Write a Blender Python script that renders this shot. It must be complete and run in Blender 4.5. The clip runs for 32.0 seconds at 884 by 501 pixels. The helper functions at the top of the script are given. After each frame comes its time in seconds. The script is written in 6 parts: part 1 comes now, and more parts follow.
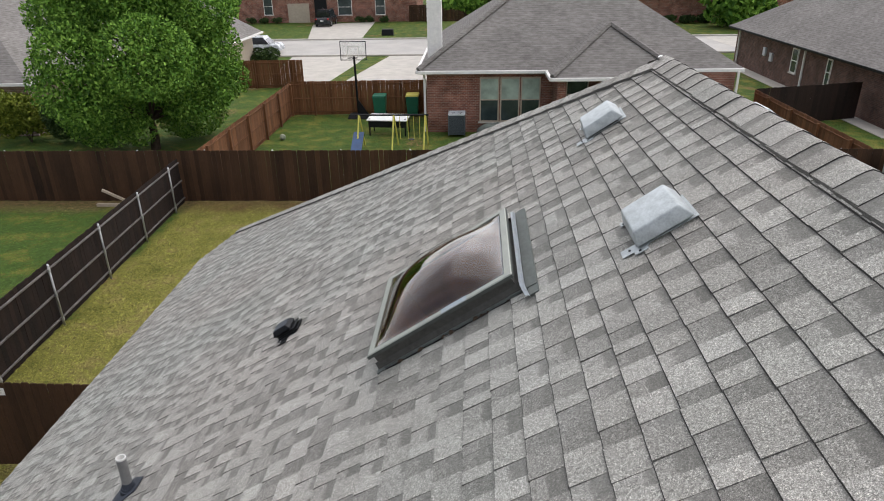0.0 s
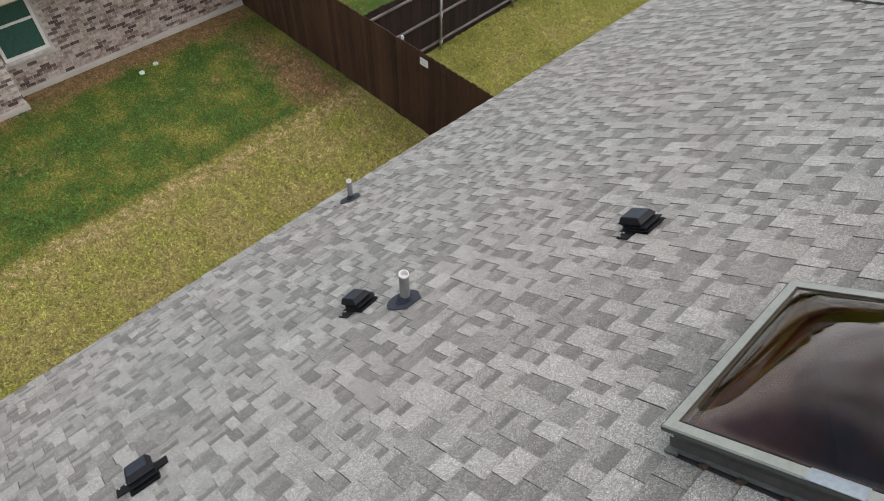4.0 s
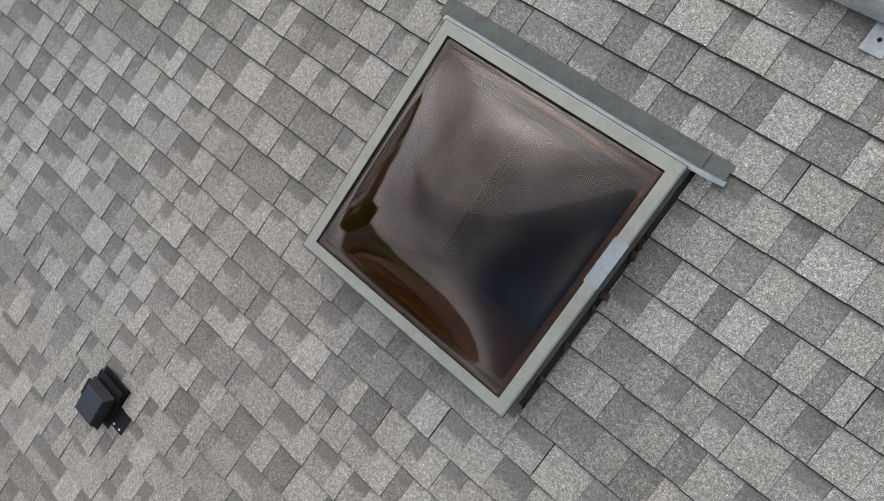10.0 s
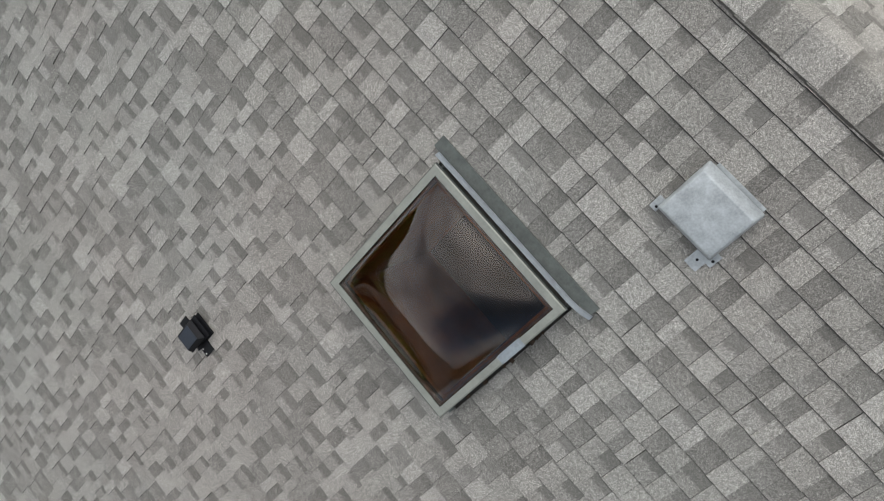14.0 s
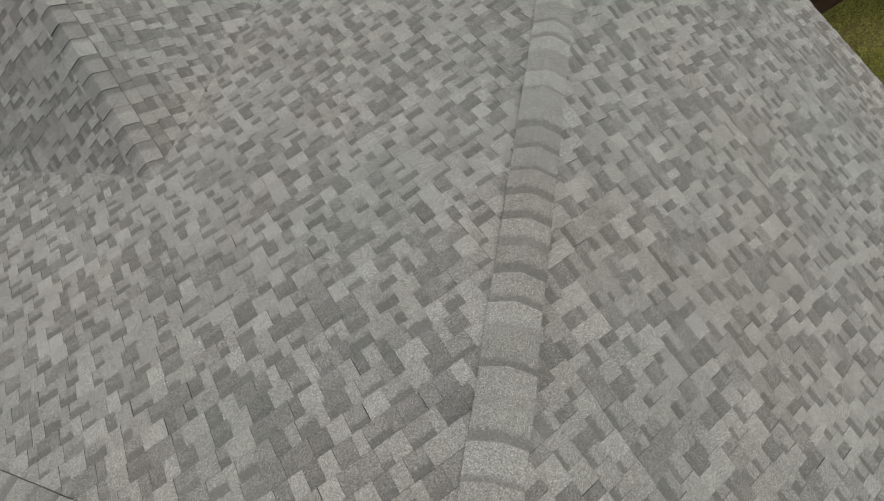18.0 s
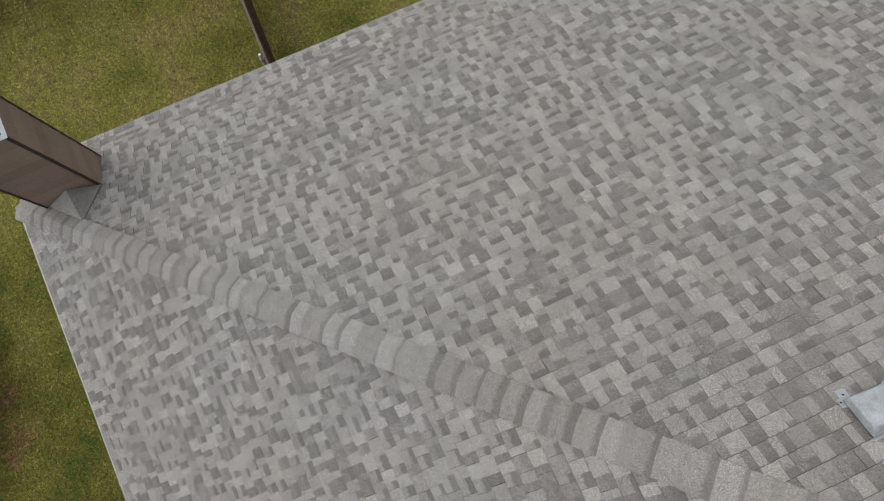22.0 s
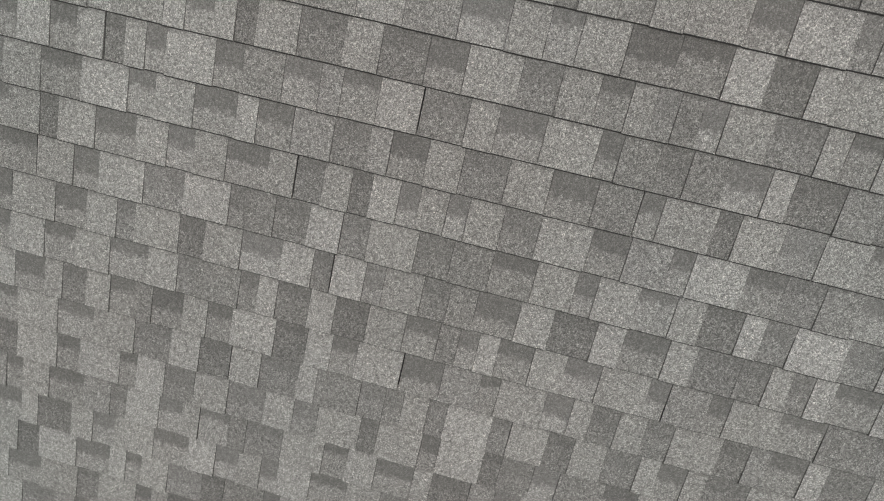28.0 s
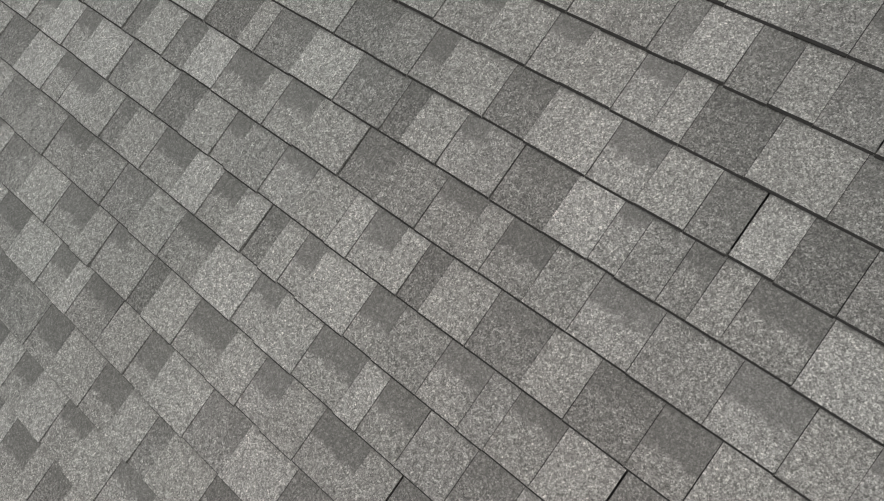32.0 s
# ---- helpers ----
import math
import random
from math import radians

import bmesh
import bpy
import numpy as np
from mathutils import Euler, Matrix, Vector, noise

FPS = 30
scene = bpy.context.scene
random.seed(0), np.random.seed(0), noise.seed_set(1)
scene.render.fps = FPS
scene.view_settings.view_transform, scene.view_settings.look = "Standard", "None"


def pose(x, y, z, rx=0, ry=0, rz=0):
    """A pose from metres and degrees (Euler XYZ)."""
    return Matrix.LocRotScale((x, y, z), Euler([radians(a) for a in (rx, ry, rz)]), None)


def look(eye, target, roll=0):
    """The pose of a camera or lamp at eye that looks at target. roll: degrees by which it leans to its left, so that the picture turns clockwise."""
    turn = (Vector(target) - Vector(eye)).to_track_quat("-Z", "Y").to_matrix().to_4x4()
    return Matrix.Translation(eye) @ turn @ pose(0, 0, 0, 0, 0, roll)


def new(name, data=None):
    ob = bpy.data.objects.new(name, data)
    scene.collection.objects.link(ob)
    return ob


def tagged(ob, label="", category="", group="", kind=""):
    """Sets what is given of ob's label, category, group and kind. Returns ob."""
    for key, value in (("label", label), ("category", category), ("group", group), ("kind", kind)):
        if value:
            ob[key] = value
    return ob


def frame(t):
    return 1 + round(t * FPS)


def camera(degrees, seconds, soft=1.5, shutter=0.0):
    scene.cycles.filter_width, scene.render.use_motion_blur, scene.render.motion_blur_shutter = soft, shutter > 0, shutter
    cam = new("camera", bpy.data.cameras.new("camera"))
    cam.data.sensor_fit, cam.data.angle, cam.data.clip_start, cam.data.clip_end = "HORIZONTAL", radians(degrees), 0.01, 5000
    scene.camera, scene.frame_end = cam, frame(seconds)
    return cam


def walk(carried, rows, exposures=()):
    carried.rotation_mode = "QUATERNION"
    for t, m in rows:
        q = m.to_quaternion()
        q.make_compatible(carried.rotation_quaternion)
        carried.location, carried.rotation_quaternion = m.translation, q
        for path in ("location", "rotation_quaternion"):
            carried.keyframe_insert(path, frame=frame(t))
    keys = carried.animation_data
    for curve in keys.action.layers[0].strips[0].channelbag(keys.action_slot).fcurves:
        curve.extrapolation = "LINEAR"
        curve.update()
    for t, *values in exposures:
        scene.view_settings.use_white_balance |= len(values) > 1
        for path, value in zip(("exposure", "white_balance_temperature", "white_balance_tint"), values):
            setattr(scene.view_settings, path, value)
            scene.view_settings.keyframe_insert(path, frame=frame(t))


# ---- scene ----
# ---- camera ----
cam = camera(67.4, 32.0, soft=1.0, shutter=0.0)
PATH = [
    (0, (-1.569, -5.633, 7.944), (-1.663, -3.815, 7.116), -0.98),
    (0.5, (-1.585, -5.428, 7.987), (-1.736, -3.61, 7.167), -0.78),
    (1, (-1.627, -5.188, 7.975), (-1.774, -3.463, 6.974), -0.49),
    (1.5, (-1.685, -4.932, 7.965), (-1.812, -3.44, 6.639), -0.39),
    (2, (-1.708, -4.684, 7.992), (-1.842, -3.375, 6.485), -0.95),
    (2.5, (-1.775, -4.446, 8.052), (-2.195, -3.205, 6.541), -0.48),
    (3, (-1.802, -4.196, 8.06), (-2.351, -3.001, 6.553), -0.09),
    (3.5, (-1.872, -3.966, 8.073), (-2.532, -2.834, 6.562), 0.28),
    (4, (-1.954, -3.775, 8.084), (-2.886, -2.869, 6.564), 0.27),
    (4.5, (-2.009, -3.574, 8.078), (-3.011, -2.751, 6.555), 0.18),
    (6.5, (-2.625, -2.949, 8.047), (-3.828, -2.48, 6.52), 0.47),
    (7, (-2.677, -2.887, 8.047), (-3.814, -2.266, 6.524), 0.41),
    (7.5, (-2.728, -2.829, 8.044), (-3.532, -1.795, 6.532), 0.66),
    (8, (-2.748, -2.76, 8.013), (-3.135, -1.497, 6.512), 0.20),
    (8.5, (-2.754, -2.733, 7.978), (-2.707, -1.399, 6.489), -1.19),
    (9, (-2.746, -2.713, 7.984), (-2.32, -1.462, 6.483), -2.28),
    (9.5, (-2.784, -2.738, 7.965), (-2.084, -1.718, 6.393), -1.50),
    (10, (-2.751, -2.746, 7.948), (-2.019, -2.028, 6.231), -2.41),
    (10.5, (-2.704, -2.741, 7.941), (-2.044, -2.273, 6.112), -3.35),
    (11, (-2.631, -2.796, 7.909), (-2.129, -2.508, 5.994), -7.72),
    (11.5, (-2.595, -2.816, 7.901), (-2.231, -2.587, 5.948), -11.20),
    (12, (-2.553, -2.804, 7.944), (-2.236, -2.532, 5.988), -10.42),
    (12.5, (-2.535, -2.774, 8.019), (-2.268, -2.442, 6.065), -7.60),
    (13, (-2.437, -2.722, 8.339), (-2.175, -2.387, 6.385), -7.77),
    (13.5, (-2.257, -2.594, 9.199), (-1.993, -2.26, 7.244), -7.07),
    (15.5, (-0.972, -1.346, 9.84), (-0.906, -0.924, 7.886), -4.85),
    (16, (-0.544, -0.849, 9.874), (-0.488, -0.427, 7.92), -4.34),
    (16.5, (-0.187, -0.346, 9.905), (-0.13, 0.07, 7.95), -4.22),
    (17, (0.129, 0.141, 9.929), (0.186, 0.567, 7.976), -4.45),
    (17.5, (0.407, 0.627, 9.959), (0.492, 1.027, 8.001), -5.49),
    (18, (0.665, 1.058, 9.975), (0.861, 1.396, 8.014), -4.31),
    (18.5, (0.995, 1.359, 10.064), (1.215, 1.644, 8.097), -12.25),
    (19, (1.179, 1.623, 10.06), (1.466, 1.817, 8.09), -9.08),
    (19.5, (1.346, 1.836, 10.046), (1.678, 1.932, 8.076), -4.79),
    (20, (1.514, 1.976, 10.038), (1.861, 1.979, 8.069), -1.88),
    (20.5, (1.666, 2.054, 10.042), (2.004, 1.985, 8.072), -0.14),
    (21, (1.816, 2.064, 10.057), (2.13, 1.951, 8.086), -0.01),
    (21.5, (1.975, 2.084, 10.304), (2.274, 1.941, 8.332), 1.28),
    (22, (2.284, 2.094, 11.372), (2.55, 1.944, 9.395), 4.94),
    (22.5, (2.451, 2.101, 12.056), (2.697, 1.857, 10.086), 7.97),
    (23, (2.654, 1.858, 12.054), (2.776, 1.539, 10.083), 8.28),
    (23.5, (2.842, 1.754, 11.974), (2.903, 1.401, 10.006), 10.33),
    (24, (2.993, 1.624, 11.461), (3.065, 1.273, 9.494), 8.67),
    (24.5, (3.394, 1.494, 10.664), (3.39, 1.129, 8.697), 20.88),
    (26.5, (3.371, 0.801, 8.186), (3.151, 0.418, 6.235), -2.33),
    (27, (3.357, 0.711, 7.898), (3.053, 0.375, 5.95), -4.97),
    (27.5, (3.355, 0.615, 7.577), (2.971, 0.372, 5.63), -3.71),
    (28, (3.368, 0.551, 7.241), (2.914, 0.399, 5.299), -3.74),
    (28.5, (3.334, 0.506, 6.923), (2.865, 0.433, 4.98), -6.08),
    (29, (3.298, 0.441, 6.788), (2.821, 0.371, 4.847), -5.74),
    (29.5, (3.273, 0.378, 6.711), (2.768, 0.311, 4.777), -5.02),
    (30, (3.222, 0.329, 6.65), (2.732, 0.223, 4.714), -4.52),
    (30.5, (3.198, 0.269, 6.642), (2.752, 0.057, 4.704), -0.84),
    (31, (3.187, 0.258, 6.637), (2.646, -0.055, 4.736), 1.37),
    (31.5, (3.132, 0.268, 6.65), (2.332, -0.272, 4.898), 1.10),
    (32, (3.071, 0.24, 6.69), (2.107, -0.538, 5.12), 2.09),
]
walk(cam, [(t, look(eye, target, roll)) for t, eye, target, roll in PATH], exposures=[(0.0, 1.08, 6520, 13), (1.0, 1.25, 6500, 13), (2.0, 0.95, 6500, 13), (3.0, 0.98, 6500, 13), (4.0, 1.15, 6500, 13), (7.0, 1.27, 6480, 11), (8.0, 1.04, 6430, 11), (9.0, 0.93, 6500, 13), (12.0, 0.95, 6560, 14), (13.0, 0.93, 6560, 13), (16.0, 0.46, 6650, 8), (18.0, 0.27, 6650, 9), (22.0, 0.36, 6550, 14), (24.0, 0.4, 6550, 14), (27.0, 0.22, 6540, 11), (32.0, 0.15, 6540, 11)])

# ---- world, sun ----
world = bpy.data.worlds.new("world")
scene.world = world
world.use_nodes = True
wt = world.node_tree
sky = wt.nodes.new("ShaderNodeTexSky")
sky.sky_type = "NISHITA"
sky.sun_disc = False
SUN_ELEV, SUN_AZ = 62.0, 40.0
sky.sun_elevation, sky.sun_rotation = radians(SUN_ELEV), radians(SUN_AZ)
sky.air_density, sky.dust_density = 1.0, 1.5
# thin broken overcast: greyed sky with soft cloud banks
grey = wt.nodes.new("ShaderNodeHueSaturation")
grey.inputs["Saturation"].default_value = 0.22
wt.links.new(sky.outputs[0], grey.inputs["Color"])
wco = wt.nodes.new("ShaderNodeTexCoord")
wmap = wt.nodes.new("ShaderNodeMapping")
wmap.inputs["Scale"].default_value = (1.0, 1.6, 3.0)
wt.links.new(wco.outputs["Generated"], wmap.inputs[0])
cloud = wt.nodes.new("ShaderNodeTexNoise")
cloud.inputs["Scale"].default_value = 2.2
cloud.inputs["Detail"].default_value = 6.0
wt.links.new(wmap.outputs[0], cloud.inputs["Vector"])
cr = wt.nodes.new("ShaderNodeMapRange")
cr.inputs["From Min"].default_value, cr.inputs["From Max"].default_value = 0.3, 0.72
cr.inputs["To Min"].default_value, cr.inputs["To Max"].default_value = 0.6, 1.5
wt.links.new(cloud.outputs[0], cr.inputs[0])
veil = wt.nodes.new("ShaderNodeVectorMath")
veil.operation = "SCALE"
wt.links.new(grey.outputs[0], veil.inputs[0])
wt.links.new(cr.outputs[0], veil.inputs["Scale"])
# slate-blue cloud bank added to the unseen south-west sky for the dome's dark reflection
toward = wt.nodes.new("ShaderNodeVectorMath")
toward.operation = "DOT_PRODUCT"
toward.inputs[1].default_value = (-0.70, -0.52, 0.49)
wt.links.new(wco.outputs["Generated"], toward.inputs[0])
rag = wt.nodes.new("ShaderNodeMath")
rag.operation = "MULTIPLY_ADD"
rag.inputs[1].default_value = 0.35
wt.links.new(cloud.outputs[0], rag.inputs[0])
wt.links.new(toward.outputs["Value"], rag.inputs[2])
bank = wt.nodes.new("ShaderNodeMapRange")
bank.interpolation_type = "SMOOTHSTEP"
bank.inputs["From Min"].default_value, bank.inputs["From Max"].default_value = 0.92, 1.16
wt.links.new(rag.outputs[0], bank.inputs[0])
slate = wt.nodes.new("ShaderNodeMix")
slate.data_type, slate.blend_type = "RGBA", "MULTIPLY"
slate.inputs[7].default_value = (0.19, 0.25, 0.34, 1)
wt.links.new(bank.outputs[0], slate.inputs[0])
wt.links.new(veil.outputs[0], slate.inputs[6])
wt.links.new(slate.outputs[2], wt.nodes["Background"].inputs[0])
wt.nodes["Background"].inputs[1].default_value = 0.15

sun = new("sun", bpy.data.lights.new("sun", "SUN"))
sun.data.energy, sun.data.angle, sun.data.color = 0.5, radians(110), (1.0, 0.96, 0.90)
sun.matrix_world = look((math.sin(radians(SUN_AZ)) * math.cos(radians(SUN_ELEV)) * 30, math.cos(radians(SUN_AZ)) * math.cos(radians(SUN_ELEV)) * 30,
                         math.sin(radians(SUN_ELEV)) * 30), (0, 0, 0))


# ---- materials ----
class Nodes:
    """Short forms for building a node material."""

    def __init__(self, name, rough=0.8, metal=0.0, spec=0.35):
        self.m = bpy.data.materials.new(name)
        self.m.use_nodes = True
        self.t = self.m.node_tree
        self.b = self.t.nodes["Principled BSDF"]
        self.b.inputs["Roughness"].default_value = rough
        self.b.inputs["Metallic"].default_value = metal
        self.b.inputs["Specular IOR Level"].default_value = spec
        self.g = self.t.nodes.new("ShaderNodeNewGeometry")
        self.pos = self.g.outputs["Position"]

    def link(self, a, b):
        self.t.links.new(a, b)

    def put(self, socket, value):
        if isinstance(value, bpy.types.NodeSocket):
            self.link(value, socket)
        elif isinstance(value, tuple) and len(value) == 3 and len(socket.default_value) == 4:
            socket.default_value = (*value, 1)
        else:
            socket.default_value = value

    def stretch(self, scale, vec=None):
        n = self.t.nodes.new("ShaderNodeMapping")
        n.inputs["Scale"].default_value = scale
        self.link(vec or self.pos, n.inputs[0])
        return n.outputs[0]

    def noise(self, scale, detail=3.0, vec=None, rough=0.55):
        n = self.t.nodes.new("ShaderNodeTexNoise")
        n.inputs["Scale"].default_value, n.inputs["Detail"].default_value, n.inputs["Roughness"].default_value = scale, detail, rough
        self.link(vec or self.pos, n.inputs["Vector"])
        return n.outputs[0]

    def cells(self, scale, vec=None, out="Distance"):
        n = self.t.nodes.new("ShaderNodeTexVoronoi")
        n.inputs["Scale"].default_value = scale
        self.link(vec or self.pos, n.inputs["Vector"])
        return n.outputs[out]

    def math(self, op, a, b=0.0, c=0.0):
        n = self.t.nodes.new("ShaderNodeMath")
        n.operation = op
        for socket, v in zip(n.inputs, (a, b, c)):
            self.put(socket, v)
        return n.outputs[0]

    def span(self, v, a, b, c=0.0, d=1.0):
        n = self.t.nodes.new("ShaderNodeMapRange")
        for socket, x in zip(n.inputs, (v, a, b, c, d)):
            self.put(socket, x)
        return n.outputs[0]

    def ramp(self, v, *stops):
        n = self.t.nodes.new("ShaderNodeValToRGB")
        el = n.color_ramp.elements
        while len(el) < len(stops):
            el.new(0.5)
        for e, (p, col) in zip(el, stops):
            e.position, e.color = p, (*col, 1)
        self.put(n.inputs[0], v)
        return n.outputs[0]

    def mix(self, f, a, b, how="MIX"):
        n = self.t.nodes.new("ShaderNodeMix")
        n.data_type, n.blend_type = "RGBA", how
        self.put(n.inputs[0], f)
        self.put(n.inputs[6], a)
        self.put(n.inputs[7], b)
        return n.outputs[2]

    def scaled(self, col, f):
        n = self.t.nodes.new("ShaderNodeVectorMath")
        n.operation = "SCALE"
        self.put(n.inputs[0], col)
        self.put(n.inputs["Scale"], f)
        return n.outputs[0]

    def axis(self, which, vec=None):
        n = self.t.nodes.new("ShaderNodeSeparateXYZ")
        self.link(vec or self.pos, n.inputs[0])
        return n.outputs[which]

    def chance(self):
        """One random number for each piece, whether it is an object or an island of a joined mesh."""
        o = self.t.nodes.new("ShaderNodeObjectInfo")
        return self.math("FRACT", self.math("ADD", o.outputs["Random"], self.g.outputs["Random Per Island"]))

    def bump(self, h, strength=0.3, dist=0.005):
        n = self.t.nodes.new("ShaderNodeBump")
        n.inputs["Strength"].default_value, n.inputs["Distance"].default_value = strength, dist
        self.link(h, n.inputs["Height"])
        self.link(n.outputs[0], self.b.inputs["Normal"])

    def done(self, col=None, rough=None):
        if col is not None:
            self.put(self.b.inputs["Base Color"], col)
        if rough is not None:
            self.put(self.b.inputs["Roughness"], rough)
        return self.m


def worn(name, col, rough=0.6, metal=0.0, vary=0.25, scale=4.0, fine=60.0, spec=0.35, bump=0.15):
    """A painted, metal or plastic surface with soft stains and fine grain."""
    k = Nodes(name, rough, metal, spec)
    big, small = k.noise(scale, 4), k.noise(fine, 3)
    f = k.math("ADD", k.span(big, 0.3, 0.7, 1 - vary, 1 + vary * 0.6), k.span(small, 0.3, 0.7, -vary * 0.4, vary * 0.4))
    k.bump(small, bump, 0.003)
    return k.done(k.scaled(col, f), k.span(big, 0.3, 0.7, max(0.05, rough - 0.12), min(1, rough + 0.12)))


def shingle_material():
    k = Nodes("shingle_granules", 0.93, 0.0, 0.2)
    r = k.chance()
    uv = k.t.nodes.new("ShaderNodeUVMap")
    uv.uv_map = "piece"
    u, v = k.axis(0, uv.outputs[0]), k.axis(1, uv.outputs[0])
    cap = k.span(u, 3.4, 3.6)                                    # 1 on ridge and hip caps
    low = k.math("SUBTRACT", k.span(u, 1.4, 1.6), cap)           # 1 on the lower, recessed layer
    col = k.ramp(r, (0.0, (0.252, 0.250, 0.226)), (0.5, (0.282, 0.280, 0.253)), (1.0, (0.320, 0.318, 0.290)))
    col = k.scaled(col, k.math("SUBTRACT", 1.0, k.math("MULTIPLY", cap, k.span(r, 0.0, 1.0, 0.08, -0.02))))
    # dark band along the top of many tabs, dyed and deepest on the lower layer
    edge = k.math("ADD", v, k.span(k.noise(55, 3), 0.3, 0.7, -0.08, 0.08))
    r2, r3 = k.math("FRACT", k.math("MULTIPLY", r, 7.31)), k.math("FRACT", k.math("MULTIPLY", r, 17.7))
    upper = k.math("SUBTRACT", 1.0, k.math("MAXIMUM", low, cap))
    # lower tabs: some dark all over, the rest with a dark top; upper tabs: two shades, one in five darker
    whole = k.math("MULTIPLY", low, k.span(r3, 0.45, 0.46, 1.0, 0.15))
    col = k.scaled(col, k.math("SUBTRACT", 1.0, k.math("MULTIPLY", whole, k.span(r2, 0.0, 1.0, 0.17, 0.32))))
    col = k.scaled(col, k.math("ADD", 1.0, k.math("MULTIPLY", upper, k.span(r2, 0.18, 0.20, -0.16, 0.08))))
    # on upper tabs the thin top band paints shade from the course above
    at = k.math("ADD", k.math("MULTIPLY", low, k.span(r2, 0.0, 1.0, 0.28, 0.60)), k.math("MULTIPLY", upper, 0.79))
    at = k.math("ADD", at, k.math("MULTIPLY", cap, k.span(r2, 0.0, 1.0, 0.40, 0.62)))
    amount = k.math("ADD", k.math("MULTIPLY", low, k.span(r3, 0.45, 0.46, 0.14, 0.35)), k.math("MULTIPLY", upper, 0.22))
    amount = k.math("ADD", amount, k.math("MULTIPLY", cap, k.span(r3, 0.1, 0.5, 0.08, 0.30)))
    band = k.math("MULTIPLY", k.span(edge, at, k.math("ADD", at, 0.11)), amount)
    col = k.scaled(col, k.math("SUBTRACT", 1.0, band))
    # weathering: faint warm and green fields
    w = k.noise(0.5, 4)
    col = k.mix(k.span(w, 0.40, 0.66, 0.0, 0.5), col, k.mix(1.0, col, (1.07, 0.975, 0.96), "MULTIPLY"))
    col = k.mix(k.span(k.noise(0.7, 3, k.stretch((1.3, 0.9, 1.0))), 0.5, 0.72, 0.0, 0.3), col, k.mix(1.0, col, (0.93, 0.985, 0.96), "MULTIPLY"))
    col = k.scaled(col, k.span(k.noise(2.6, 4), 0.3, 0.7, 0.93, 1.07))
    # ceramic granules, each of its own tone, and thin spots
    g1 = k.noise(230, 3, rough=0.75)
    spark = k.axis(0, k.cells(360, out="Color"))
    coarse = k.axis(1, k.cells(300, out="Color"))
    grain = k.math("MULTIPLY", k.span(g1, 0.32, 0.68, 0.66, 1.34), k.span(spark, 0.0, 1.0, 0.61, 1.39))
    grain = k.math("MULTIPLY", grain, k.span(coarse, 0.70, 0.86, 0.91, 1.44))
    # granules gather in clumps of a centimetre
    grain = k.math("MULTIPLY", grain, k.span(k.noise(85, 2, rough=0.7), 0.32, 0.68, 0.76, 1.24))
    # the dark bands carry finer granules
    grain = k.math("ADD", 1.0, k.math("MULTIPLY", k.math("SUBTRACT", grain, 1.0), k.span(band, 0.0, 0.27, 1.0, 0.6)))
    col = k.scaled(col, grain)
    # bare asphalt on the cut edges; also paints the shadow line below each course
    col = k.mix(k.span(v, -0.7, -0.3, 1.0, 0.0), col, (0.052, 0.050, 0.047))
    k.bump(k.math("ADD", g1, k.math("MULTIPLY", spark, 0.5)), 0.5, 0.003)
    return k.done(col)


def wood_material(name, dark, light, vertical=True):
    k = Nodes(name, 0.85, 0.0, 0.25)
    r = k.chance()
    grain = k.noise(9, 5, k.stretch((9, 9, 0.5) if vertical else (0.6, 0.6, 9)), 0.65)
    fine = k.noise(60, 3, k.stretch((6, 6, 0.3) if vertical else (0.4, 0.4, 6)))
    wet = k.noise(1.1, 4, k.stretch((1.4, 1.4, 0.6)))
    f = k.math("ADD", k.math("MULTIPLY", grain, 0.5), k.math("ADD", k.math("MULTIPLY", r, 0.3), k.math("MULTIPLY", wet, 0.45)))
    col = k.mix(k.span(f, 0.35, 0.95), dark, light)
    col = k.scaled(col, k.span(fine, 0.25, 0.75, 0.75, 1.25))
    k.bump(k.math("ADD", grain, fine), 0.4, 0.006)
    return k.done(col)


